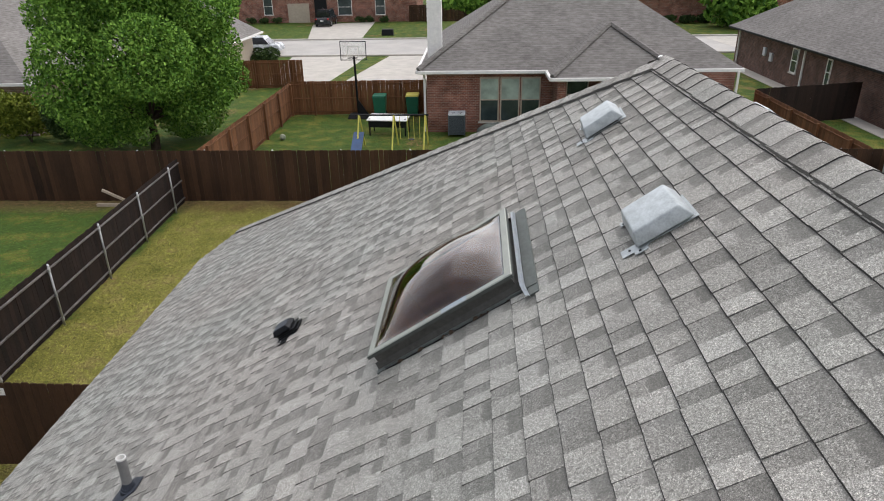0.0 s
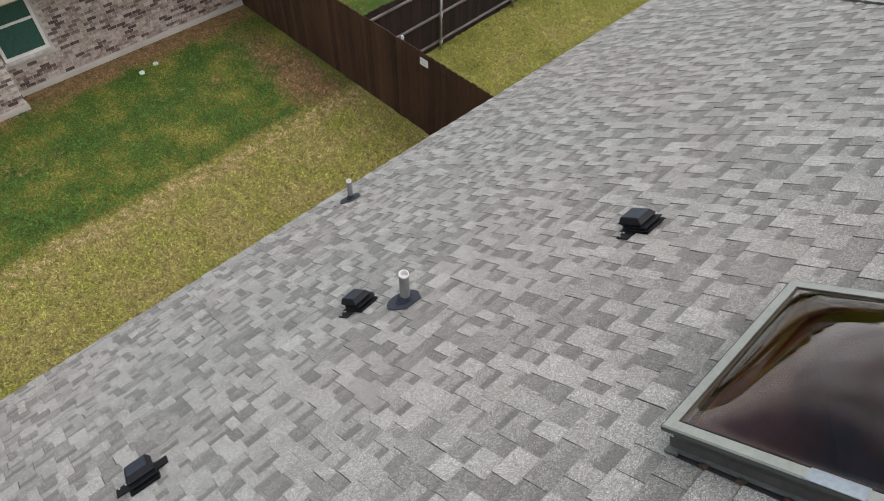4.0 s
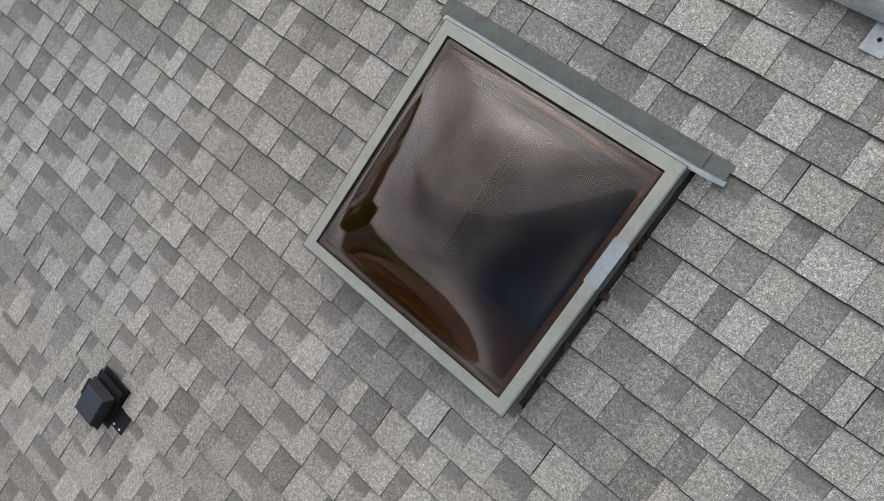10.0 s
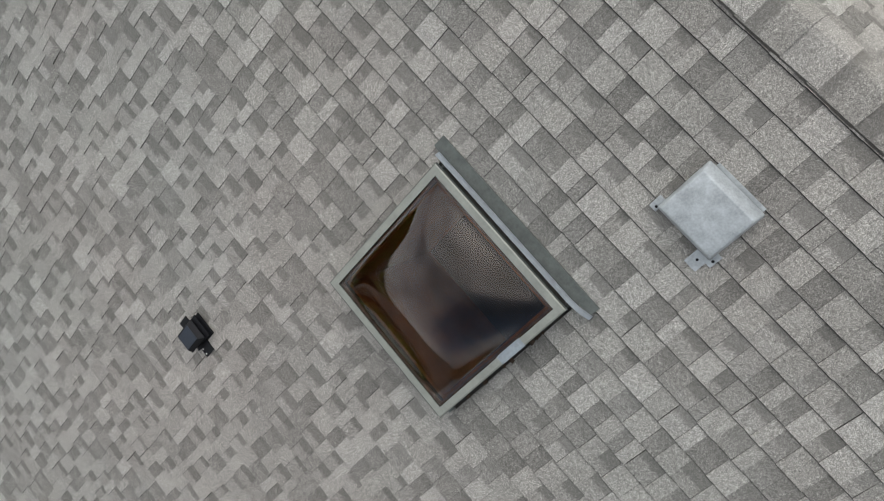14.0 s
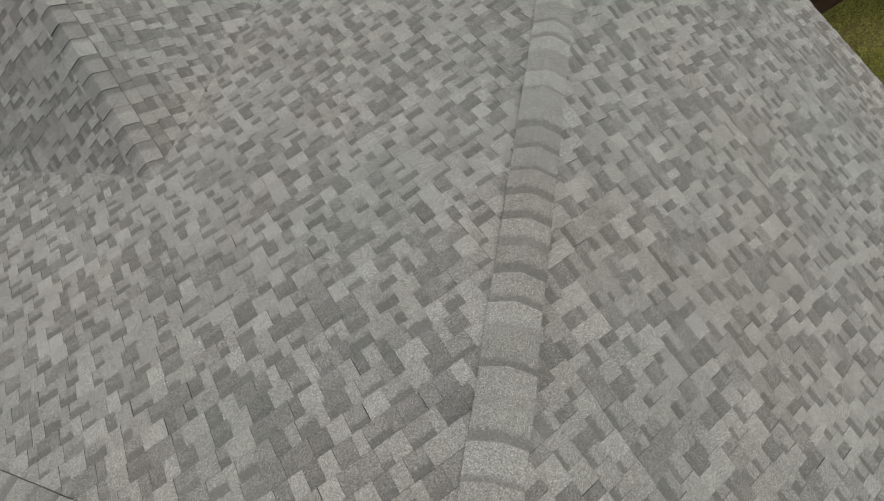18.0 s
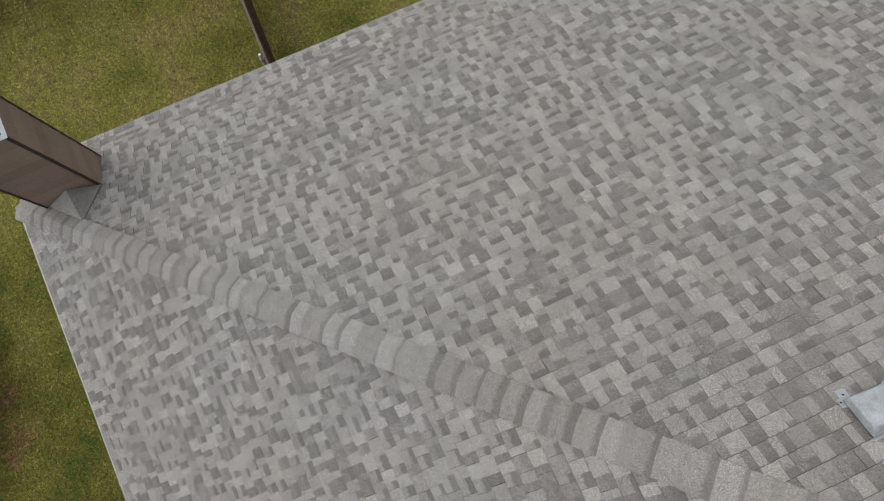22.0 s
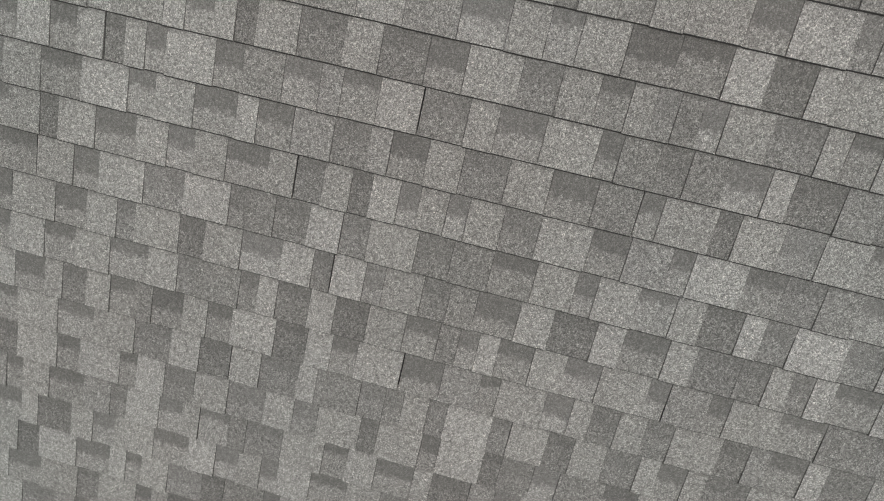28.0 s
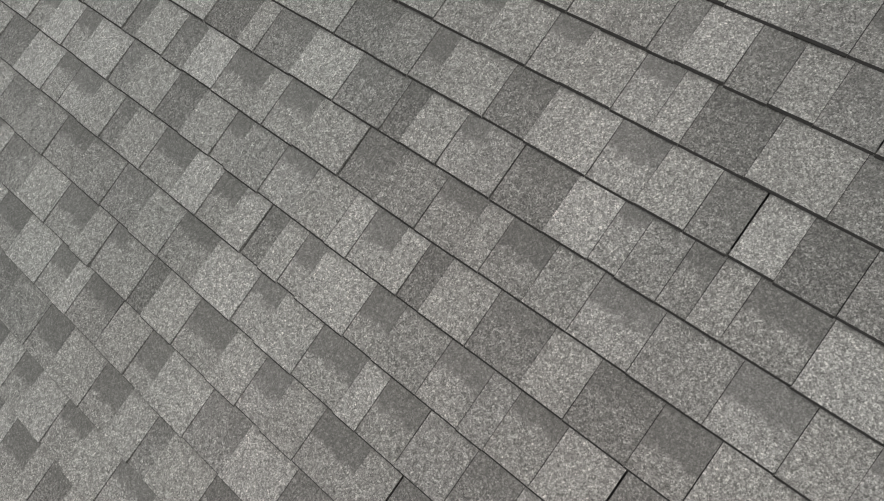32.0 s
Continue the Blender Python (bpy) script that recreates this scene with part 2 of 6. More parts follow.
def lawn_material(name, blades=False):
    """Bermuda lawn going from straw yellow to green, with bare soil; the same fields colour the blades."""
    k = Nodes(name, 0.95, 0.0, 0.15)
    x, y = k.axis(0), k.axis(1)
    n1, n2, n3, n4 = k.noise(0.35, 4), k.noise(1.3, 5), k.noise(7, 4), k.noise(45, 3)
    warp = k.math("ADD", k.span(n1, 0.2, 0.8, -2.4, 2.4), k.span(n2, 0.2, 0.8, -1.2, 1.2))
    # lush fields: the neighbour's side of the side yard, their back yard, the far lots
    side = k.span(k.math("ADD", x, k.math("MULTIPLY", warp, 0.09)), -11.5, -11.15, 1.0, 0.0)
    north = k.span(k.math("ADD", y, k.math("MULTIPLY", warp, 0.4)), 15.9, 16.6)
    front = k.math("SUBTRACT", 1.0, k.span(y, 2.85, 2.95))
    lush = k.math("MAXIMUM", side, k.math("MULTIPLY", north, 0.75))
    shady = k.math("MULTIPLY", k.math("MULTIPLY", k.span(x, 1.0, 1.5), k.span(y, 2.3, 2.5, 1.75, 1.0)), k.span(k.noise(0.8, 3), 0.3, 0.7, 0.05, 0.5))
    lush = k.math("ADD", lush, shady)
    lush = k.math("ADD", lush, k.math("MULTIPLY", k.math("MULTIPLY", k.span(y, 5.6, 5.9), k.span(x, 1.0, 1.2)), k.span(x, 7.5, 6.8, 0.0, 0.35)))
    lush = k.math("ADD", lush, k.math("MULTIPLY", k.math("MULTIPLY", k.span(y, 2.9, 3.0), k.span(x, -11.4, -11.2, 0.14, 0.30)), k.span(x, 1.0, 0.5, 0.0, 1.0)))
    south = k.span(y, 2.5, 2.4)
    gully = k.math("MULTIPLY", k.span(k.math("ABSOLUTE", k.math("SUBTRACT", k.math("ADD", x, k.math("MULTIPLY", warp, 0.12)), 11.1)), 0.15, 0.9, 1.0, 0.0), south)
    lush = k.math("ADD", lush, k.math("MULTIPLY", gully, 0.5))
    green_n = k.math("ADD", k.math("MULTIPLY", lush, 0.72), k.span(k.math("ADD", k.math("MULTIPLY", n2, 0.6), k.math("MULTIPLY", n3, 0.4)), 0.36, 0.66, -0.26, 0.55))
    col = k.ramp(green_n, (0.0, (0.245, 0.206, 0.070)), (0.35, (0.206, 0.202, 0.046)), (0.60, (0.160, 0.154, 0.034)), (0.84, (0.078, 0.112, 0.020)), (1.0, (0.055, 0.098, 0.019)))
    # thin turf and bare earth beside the fences and on a worn line
    soil = (0.205, 0.120, 0.062)
    nearx = k.math("ABSOLUTE", k.math("SUBTRACT", y, k.math("ADD", 2.25, k.span(n2, 0.2, 0.8, -0.5, 0.5))))
    strip = k.math("MULTIPLY", k.span(nearx, 0.15, 0.75, 1.0, 0.0), k.span(x, -15.0, -13.5))
    strip = k.math("MULTIPLY", strip, k.span(x, -11.6, -10.9, 1.0, 0.0))
    wear = k.math("MULTIPLY", k.span(k.math("ABSOLUTE", k.math("ADD", x, k.math("ADD", 11.1, k.span(n1, 0.3, 0.7, -0.12, 0.18)))), 0.02, 0.36, 1.0, 0.0), k.span(n3, 0.48, 0.58))
    wear = k.math("MULTIPLY", wear, k.math("MULTIPLY", front, 0.8))
    back = k.math("MULTIPLY", k.span(k.math("ADD", y, k.span(n2, 0.2, 0.8, -0.7, 0.7)), 14.6, 15.6), k.span(y, 15.9, 16.0, 1.0, 0.0))
    wall = k.math("MULTIPLY", k.span(k.math("ADD", x, k.span(n2, 0.2, 0.8, -0.5, 0.5)), -14.85, -15.25), front)
    bare = k.math("MAXIMUM", k.math("MAXIMUM", strip, wear), k.math("MAXIMUM", k.math("MULTIPLY", back, 0.8), wall))
    bare = k.math("MAXIMUM", bare, k.span(k.math("ADD", n1, k.math("MULTIPLY", n3, 0.35)), 0.80, 0.88))
    edge = k.math("MULTIPLY", k.span(k.math("ADD", x, k.math("MULTIPLY", warp, 0.15)), 11.5, 11.9), k.span(k.math("ADD", y, warp), 0.6, 1.4))
    bare = k.math("MAXIMUM", bare, k.math("MULTIPLY", edge, south))
    bare = k.math("MULTIPLY", bare, k.span(n3, 0.25, 0.6, 0.35, 1.0))
    col = k.mix(bare, col, soil)
    col = k.mix(k.math("MULTIPLY", wear, 0.60), col, (0.40, 0.31, 0.17))
    col = k.scaled(col, k.math("MULTIPLY", k.math("MULTIPLY", k.span(n3, 0.25, 0.75, 0.6, 1.32), k.span(k.noise(20, 3), 0.3, 0.7, 0.66, 1.34)), k.span(n4, 0.25, 0.75, 0.45, 1.55)))
    if blades:
        col = k.scaled(col, k.span(k.g.outputs["Random Per Island"], 0.0, 1.0, 0.6, 1.75))
    else:
        k.bump(k.math("ADD", n3, n4), 0.7, 0.04)
    return k.done(col)


def brick_piece_material(name, stops, vary=0.3):
    k = Nodes(name, 0.9, 0.0, 0.2)
    n1, n2 = k.noise(14, 4), k.noise(120, 3)
    col = k.ramp(k.math("ADD", k.math("MULTIPLY", k.chance(), 0.8), k.math("MULTIPLY", n1, 0.2)), *stops)
    col = k.scaled(col, k.math("MULTIPLY", k.span(n1, 0.3, 0.7, 1 - vary, 1 + vary), k.span(n2, 0.3, 0.7, 0.8, 1.2)))
    k.bump(n2, 0.4, 0.004)
    return k.done(col)


def brickwork_material(name, a, b, mortar):
    """Brickwork too far off for single bricks."""
    k = Nodes(name, 0.9, 0.0, 0.2)
    x, y, z = k.axis(0), k.axis(1), k.axis(2)
    cmb = k.t.nodes.new("ShaderNodeCombineXYZ")
    k.link(k.math("ADD", x, y), cmb.inputs[0])
    k.link(z, cmb.inputs[1])
    n = k.t.nodes.new("ShaderNodeTexBrick")
    n.inputs["Color1"].default_value, n.inputs["Color2"].default_value, n.inputs["Mortar"].default_value = (*a, 1), (*b, 1), (*mortar, 1)
    n.inputs["Scale"].default_value, n.inputs["Mortar Size"].default_value = 1.0, 0.006
    n.inputs["Brick Width"].default_value, n.inputs["Row Height"].default_value = 0.213, 0.078
    k.link(cmb.outputs[0], n.inputs["Vector"])
    col = k.scaled(n.outputs[0], k.span(k.noise(1.7, 5), 0.3, 0.7, 0.65, 1.35))
    k.bump(n.outputs["Fac"], -0.5, 0.006)
    return k.done(col)


def far_roof_material():
    """Shingle courses on roofs far away."""
    k = Nodes("far_shingles", 0.95, 0.0, 0.15)
    z = k.axis(2)
    course = k.math("FRACT", k.math("MULTIPLY", z, 12.5))
    jit = k.noise(3.2, 3, k.stretch((1, 1, 4)))
    col = k.ramp(jit, (0.3, (0.155, 0.143, 0.132)), (0.5, (0.195, 0.182, 0.168)), (0.7, (0.245, 0.232, 0.215)))
    col = k.scaled(col, k.span(course, 0.0, 0.22, 0.62, 1.0))
    col = k.scaled(col, k.span(k.noise(0.4, 3), 0.3, 0.7, 0.85, 1.12))
    k.bump(course, 0.4, 0.02)
    return k.done(col)


def leaf_material(name, dark, mid, light):
    k = Nodes(name, 0.75, 0.0, 0.15)
    r = k.chance()
    col = k.ramp(k.math("ADD", k.math("MULTIPLY", r, 0.6), k.math("MULTIPLY", k.noise(0.9, 3), 0.4)), (0.2, dark), (0.5, mid), (0.85, light))
    k.b.inputs["Subsurface Weight"].default_value = 0.0
    k.b.inputs["Transmission Weight"].default_value = 0.0
    return k.done(col)


def glass_material(name, tint, rough=0.02, trans=1.0, ior=1.49):
    k = Nodes(name, rough, 0.0, 0.5)
    k.b.inputs["Transmission Weight"].default_value = trans
    k.b.inputs["IOR"].default_value = ior
    n = k.noise(6, 4)
    k.bump(k.noise(2.2, 2), 0.02, 0.01)
    return k.done(k.scaled(tint, k.span(n, 0.3, 0.7, 0.85, 1.1)), k.span(n, 0.35, 0.75, rough, rough + 0.015))


def flat_pane_material(name, col):
    """A far window pane: dark room behind a glossy sheet."""
    k = Nodes(name, 0.12, 0.0, 0.6)
    return k.done(k.scaled(col, k.span(k.noise(1.5, 3), 0.3, 0.7, 0.7, 1.3)))


SHINGLE = shingle_material()
FELT = worn("roof_deck_felt", (0.055, 0.053, 0.05), 0.95)
FENCE = wood_material("stained_cedar", (0.016, 0.009, 0.0055), (0.098, 0.049, 0.024))
FENCE_BLACK = wood_material("blackened_cedar", (0.007, 0.0045, 0.004), (0.030, 0.017, 0.012))
FENCE_WARM = wood_material("warm_stained_cedar", (0.075, 0.031, 0.013), (0.235, 0.105, 0.046))
FENCE_RAIL = worn("galvanised_rail", (0.19, 0.172, 0.165), 0.6, 0.4, 0.35, 3)
STEEL = worn("galvanised_post", (0.42, 0.42, 0.41), 0.5, 0.6, 0.3, 5)
LAWN = lawn_material("lawn")
TURF = lawn_material("turf_blades", True)
VENT_GREY = worn("weathered_galvanised_vent", (0.41, 0.445, 0.45), 0.5, 0.2, 0.26, 14, 90)
BLACK = worn("black_plastic", (0.008, 0.0085, 0.010), 0.5, 0.0, 0.3, 8, 90, 0.2)
SLATE = worn("plastic_sky_sheen", (0.022, 0.030, 0.042), 0.5, 0.0, 0.25, 10, 90)
RUBBER = worn("grey_neoprene_boot", (0.034, 0.040, 0.052), 0.75, 0.0, 0.3, 9)
PVC = worn("white_pvc", (0.72, 0.71, 0.68), 0.45, 0.0, 0.12, 12)
PIPE_GREY = worn("grey_painted_pipe", (0.20, 0.20, 0.195), 0.6, 0.0, 0.2, 10)
LEAD = worn("lead_flashing", (0.42, 0.44, 0.46), 0.45, 0.7, 0.2, 9)
FRAME_METAL = worn("weathered_bronze_frame", (0.30, 0.315, 0.275), 0.5, 0.35, 0.15, 14)
SHAFT_DARK = worn("unlit_shaft_depth", (0.048, 0.046, 0.040), 0.6, 0.3, 0.3, 12)
# colour darkened to hold the shade that the frame lip throws on the curb
CURB = worn("shade_darkened_curb", (0.062, 0.061, 0.055), 0.6, 0.2, 0.3, 12)
LIP = worn("dark_frame_lip", (0.062, 0.070, 0.062), 0.55)
STRIP_GREEN = worn("grey_green_flashing", (0.115, 0.128, 0.118), 0.8, 0.0, 0.22, 18)
FLASHING = worn("pale_coated_flashing", (0.50, 0.55, 0.58), 0.5, 0.2, 0.15, 10)
BRIGHT = worn("bare_aluminium", (0.66, 0.68, 0.69), 0.35, 0.8, 0.12, 10)
DOME = glass_material("bronze_acrylic", (0.50, 0.41, 0.33), 0.01, ior=1.5)
SHAFT = worn("brown_shaft_boards", (0.34, 0.145, 0.055), 0.7, 0.0, 0.25, 5)
SIDING_BROWN = wood_material("brown_lap_siding", (0.19, 0.138, 0.10), (0.31, 0.235, 0.175))
TRIM_DARK = worn("dark_brown_trim", (0.040, 0.024, 0.017), 0.7)
WHITE_TRIM = worn("white_trim_paint", (0.74, 0.72, 0.68), 0.5, 0.0, 0.1, 6)
TAN_TRIM = worn("tan_trim_paint", (0.42, 0.35, 0.27), 0.6, 0.0, 0.12, 5)
CONCRETE = worn("concrete", (0.47, 0.44, 0.39), 0.9, 0.0, 0.16, 1.2, 40, 0.2)
ROAD = worn("street_concrete", (0.42, 0.40, 0.37), 0.9, 0.0, 0.14, 0.5, 20, 0.2)
MORTAR = worn("mortar", (0.54, 0.50, 0.45), 0.95, 0.0, 0.2, 10)
BRICK_PALE = brick_piece_material("tumbled_pale_brick", ((0.0, (0.060, 0.045, 0.042)), (0.22, (0.13, 0.09, 0.078)), (0.36, (0.28, 0.215, 0.18)), (0.6, (0.40, 0.33, 0.28)), (1.0, (0.53, 0.47, 0.41))))
BRICK_RED = brickwork_material("red_brickwork", (0.255, 0.105, 0.07), (0.16, 0.07, 0.052), (0.33, 0.26, 0.21))
BRICK_DARK = brickwork_material("brown_brickwork", (0.135, 0.075, 0.056), (0.085, 0.052, 0.042), (0.17, 0.13, 0.11))
BRICK_OWN = brickwork_material("tan_brickwork", (0.30, 0.20, 0.145), (0.22, 0.145, 0.105), (0.42, 0.37, 0.32))
FAR_ROOF = far_roof_material()
PANE = flat_pane_material("window_pane", (0.035, 0.05, 0.05))
BLIND = flat_pane_material("blind_behind_pane", (0.36, 0.44, 0.37))
GREEN_SCREEN = worn("green_solar_screen", (0.035, 0.095, 0.075), 0.5, 0.0, 0.2, 12)
AC_GREY = worn("grey_coil_guard", (0.115, 0.135, 0.15), 0.5, 0.3, 0.2, 12)
AC_TOP = worn("pale_grey_steel", (0.60, 0.62, 0.64), 0.45, 0.2, 0.1, 12)
LEAF = leaf_material("maple_leaf", (0.034, 0.090, 0.014), (0.105, 0.225, 0.028), (0.250, 0.420, 0.070))
LEAF_LIME = leaf_material("yellow_green_leaf", (0.07, 0.10, 0.012), (0.16, 0.20, 0.025), (0.28, 0.31, 0.05))
LEAF_DARK = leaf_material("hedge_leaf", (0.014, 0.030, 0.008), (0.035, 0.065, 0.018), (0.075, 0.11, 0.035))
BARK = worn("bark", (0.055, 0.040, 0.028), 0.95, 0.0, 0.35, 8, 40, 0.2, 0.6)
LID_GREEN = worn("pale_green_plastic", (0.55, 0.66, 0.58), 0.5)
TEAL = worn("turquoise_vinyl", (0.045, 0.48, 0.40), 0.45, 0.0, 0.18, 6)
MESH_BLACK = worn("black_jump_mat", (0.012, 0.012, 0.014), 0.8)
BIN_GREEN = worn("green_bin_plastic", (0.015, 0.13, 0.075), 0.5, 0.0, 0.15, 6)
YELLOW = worn("yellow_paint", (0.62, 0.55, 0.12), 0.5, 0.0, 0.12, 6)
CAR_SILVER = worn("silver_car_paint", (0.55, 0.57, 0.58), 0.25, 0.3, 0.06, 2, 60, 0.6)
CAR_BLACK = worn("black_car_paint", (0.010, 0.010, 0.012), 0.2, 0.1, 0.1, 2, 60, 0.6)
GLASS_DARK = flat_pane_material("car_glass", (0.012, 0.015, 0.018))
TYRE = worn("tyre_rubber", (0.015, 0.015, 0.015), 0.85)
LAMP_RED = worn("red_lamp_lens", (0.35, 0.02, 0.015), 0.25)


# ---- building helpers ----
def part(name, bm, material, parent=None, label="", smooth=False, kind=""):
    """Links a bmesh as one mesh object under a thing or a part."""
    me = bpy.data.meshes.new(name)
    bm.to_mesh(me)
    bm.free()
    return link_mesh(name, me, material, parent, label, smooth, kind)


def link_mesh(name, me, material, parent=None, label="", smooth=False, kind=""):
    if material and not me.materials:
        me.materials.append(material)
    if smooth:
        me.polygons.foreach_set("use_smooth", [True] * len(me.polygons))
    ob = new(name, me)
    ob.parent = parent
    return tagged(ob, label, kind=kind)


def thing(name, label, category, m=None, group="", kind=""):
    ob = new(name)
    ob.empty_display_size = 0.2
    if m is not None:
        ob.matrix_basis = m
    return tagged(ob, label, category, group, kind)


def box(bm, x0, x1, y0, y1, z0, z1, bev=0.0, m=None):
    vs = [bm.verts.new((x, y, z)) for x in (x0, x1) for y in (y0, y1) for z in (z0, z1)]
    fs = [bm.faces.new([vs[i] for i in f]) for f in ((0, 1, 3, 2), (4, 6, 7, 5), (0, 4, 5, 1), (2, 3, 7, 6), (0, 2, 6, 4), (1, 5, 7, 3))]
    if bev:
        es = list({e for f in fs for e in f.edges})
        made = bmesh.ops.bevel(bm, geom=es, offset=bev, segments=2, affect="EDGES", profile=0.6)
        vs = list({v for f in made["faces"] for v in f.verts})
    if m is not None:
        for v in vs:
            v.co = m @ v.co
    return vs


def frustum(bm, a, b, z0, z1, shift=(0, 0), bev=0.0, m=None):
    """A block with the half sizes a below and b above."""
    vs = box(bm, -1, 1, -1, 1, 0, 1)
    for v in vs:
        h, top = (b, 1) if v.co.z > 0.5 else (a, 0)
        v.co = Vector((v.co.x * h[0] + shift[0] * top, v.co.y * h[1] + shift[1] * top, z1 if top else z0))
    if bev:
        es = list({e for v in vs for e in v.link_edges})
        made = bmesh.ops.bevel(bm, geom=es, offset=bev, segments=3, affect="EDGES", profile=0.5)
        vs = list({v for f in made["faces"] for v in f.verts})
    if m is not None:
        for v in vs:
            v.co = m @ v.co
    return vs


def tube(bm, p, q, r0, r1=None, seg=12, caps=True):
    """A round bar from p to q."""
    p, q = Vector(p), Vector(q)
    r1 = r0 if r1 is None else r1
    turn = (q - p).to_track_quat("Z", "Y").to_matrix()
    rings = []
    for c, r in ((p, r0), (q, r1)):
        rings.append([bm.verts.new(c + turn @ Vector((math.cos(k * math.tau / seg) * r, math.sin(k * math.tau / seg) * r, 0))) for k in range(seg)])
    for k in range(seg):
        bm.faces.new((rings[0][k], rings[0][(k + 1) % seg], rings[1][(k + 1) % seg], rings[1][k]))
    if caps:
        bm.faces.new(rings[0][::-1])
        bm.faces.new(rings[1])
    return rings


def slab(bm, pts, drop):
    """A flat polygon with thickness: drop is the vector to its underside."""
    top = [bm.verts.new(p) for p in pts]
    low = [bm.verts.new(Vector(p) + Vector(drop)) for p in pts]
    bm.faces.new(top)
    bm.faces.new(low[::-1])
    for k in range(len(pts)):
        j = (k + 1) % len(pts)
        bm.faces.new((top[k], low[k], low[j], top[j]))


def made(*fills):
    bm = bmesh.new()
    for f in fills:
        f(bm)
    bmesh.ops.recalc_face_normals(bm, faces=bm.faces)
    return bm


def boxes(*rows, bev=0.0, m=None):
    bm = bmesh.new()
    for r in rows:
        box(bm, *r, bev=bev, m=m)
    bmesh.ops.recalc_face_normals(bm, faces=bm.faces)
    return bm


def basis(a, d, n, at):
    m = Matrix((a, d, n)).transposed().to_4x4()
    m.translation = at
    return m


# ---- the house and its roof ----
PITCH = math.atan2(8, 12)
CO, SI, TN = math.cos(PITCH), math.sin(PITCH), math.tan(PITCH)
ZR = 7.1                                  # ridge
XW, XE, YN, YS = -6.85, 6.89, 6.17, -13.5  # eaves
WX, WY0, WY1 = -0.48, 3.97, 10.2            # rear wing: ridge x, where it leaves the roof, its far eave
ZW = ZR - WY0 * TN                        # wing ridge height
ZE = ZR + XW * TN                         # west eave height
ZN = ZR - YN * TN                         # north eave height
WH = (ZW - ZN) / TN                       # wing half width
CLIP_H, CLIP_E = 6.08, 5.80               # clipped north-west corner: where the hip and the eaves end
EXPO = 0.1475                             # shingle exposure
HOLE = (-2.14, -1.21, -2.447, -1.42)       # skylight and its flashing

UP = Vector((0, 0, 1))
FACES = {
    "west": (Vector((0, 0, ZR)), Vector((0, 1, 0)), Vector((-CO, 0, -SI)), Vector((-SI, 0, CO))),
    "east": (Vector((0, 0, ZR)), Vector((0, -1, 0)), Vector((CO, 0, -SI)), Vector((SI, 0, CO))),
    "north": (Vector((0, 0, ZR)), Vector((1, 0, 0)), Vector((0, CO, -SI)), Vector((0, SI, CO))),
    "wing_east": (Vector((WX, 0, ZW)), Vector((0, -1, 0)), Vector((CO, 0, -SI)), Vector((SI, 0, CO))),
    "wing_west": (Vector((WX, 0, ZW)), Vector((0, 1, 0)), Vector((-CO, 0, -SI)), Vector((-SI, 0, CO))),
    "wing_north": (Vector((WX, WY1 - WH, ZW)), Vector((1, 0, 0)), Vector((0, CO, -SI)), Vector((0, SI, CO))),
}


def runs(face, v):
    """Stretches of a course, along the face, at the slope distance v below its ridge."""
    h = v * CO
    clip = h if h < CLIP_H else CLIP_H - (h - CLIP_H) * (CLIP_H - CLIP_E) / (-XW - CLIP_H)
    if face == "west":
        return [(YS, clip - 0.02)]
    if face == "east":
        return [(-min(h, YN) + 0.02, -YS)]
    if face == "north":
        if h <= WY0:
            return [(-h + 0.02, h - 0.02)]
        k = h - WY0
        return [(-clip + 0.02, WX - k + 0.04), (WX + k - 0.04, h - 0.02)]
    if face == "wing_east":
        return [(-(WY1 - WH + h), -(WY0 + h) + 0.04)]
    if face == "wing_west":
        return [(WY0 + h - 0.04, WY1 - WH + h)]
    return [(-h, h)]


DEPTH = {"west": -XW / CO, "east": XE / CO, "north": YN / CO, "wing_east": WH / CO, "wing_west": WH / CO, "wing_north": WH / CO}
PHASE = {"west": 0.014, "east": 0.029, "north": 0.03, "wing_east": 0.0, "wing_west": 0.06, "wing_north": 0.0}
# stretches of the plan that are looked at from closest by: x0, x1, y0, y1
CLOSE = {"west": (-3.4, -1.0, -3.9, -1.15), "east": (1.75, 3.85, -0.75, 1.75), "north": (-0.9, 1.7, 0.7, 2.6)}
TAB_W, LOW_W = (0.068, 0.09, 0.11, 0.13, 0.16), (0.065, 0.09, 0.115, 0.14)


def piece_geometry(w, low, lift, expo):
    """Corners and faces of one shingle tab: x across, y down the slope, z off the roof. The top is tucked under the course above."""
    h = (0.0082 if low else 0.0130) + lift
    # the lower bevel is coloured dark to draw the course's shadow line
    top, shadow_edge = 0.0015, 0.0042
    y0, y1 = -0.02, expo - shadow_edge
    verts = [(0, y0, top), (w, y0, top), (w, y1, h), (0, y1, h), (w, expo, h - 0.005), (0, expo, h - 0.005), (0, y0, -0.006), (w, y0, -0.006), (w, expo - 0.002, -0.004), (0, expo - 0.002, -0.004)]
    faces = [(0, 3, 2, 1), (3, 5, 4, 2), (5, 9, 8, 4), (0, 6, 9, 5, 3), (1, 2, 4, 8, 7)]
    o = 2.0 if low else 0.0
    # the cut edges lie apart in the map
    uv = [(o, 1), (o, 0), (o + 1, 0), (o + 1, 1)] + [(o + 0.5, -1)] * 8 + [(o + 0.5, -0.5)] * 10
    return verts, faces, uv


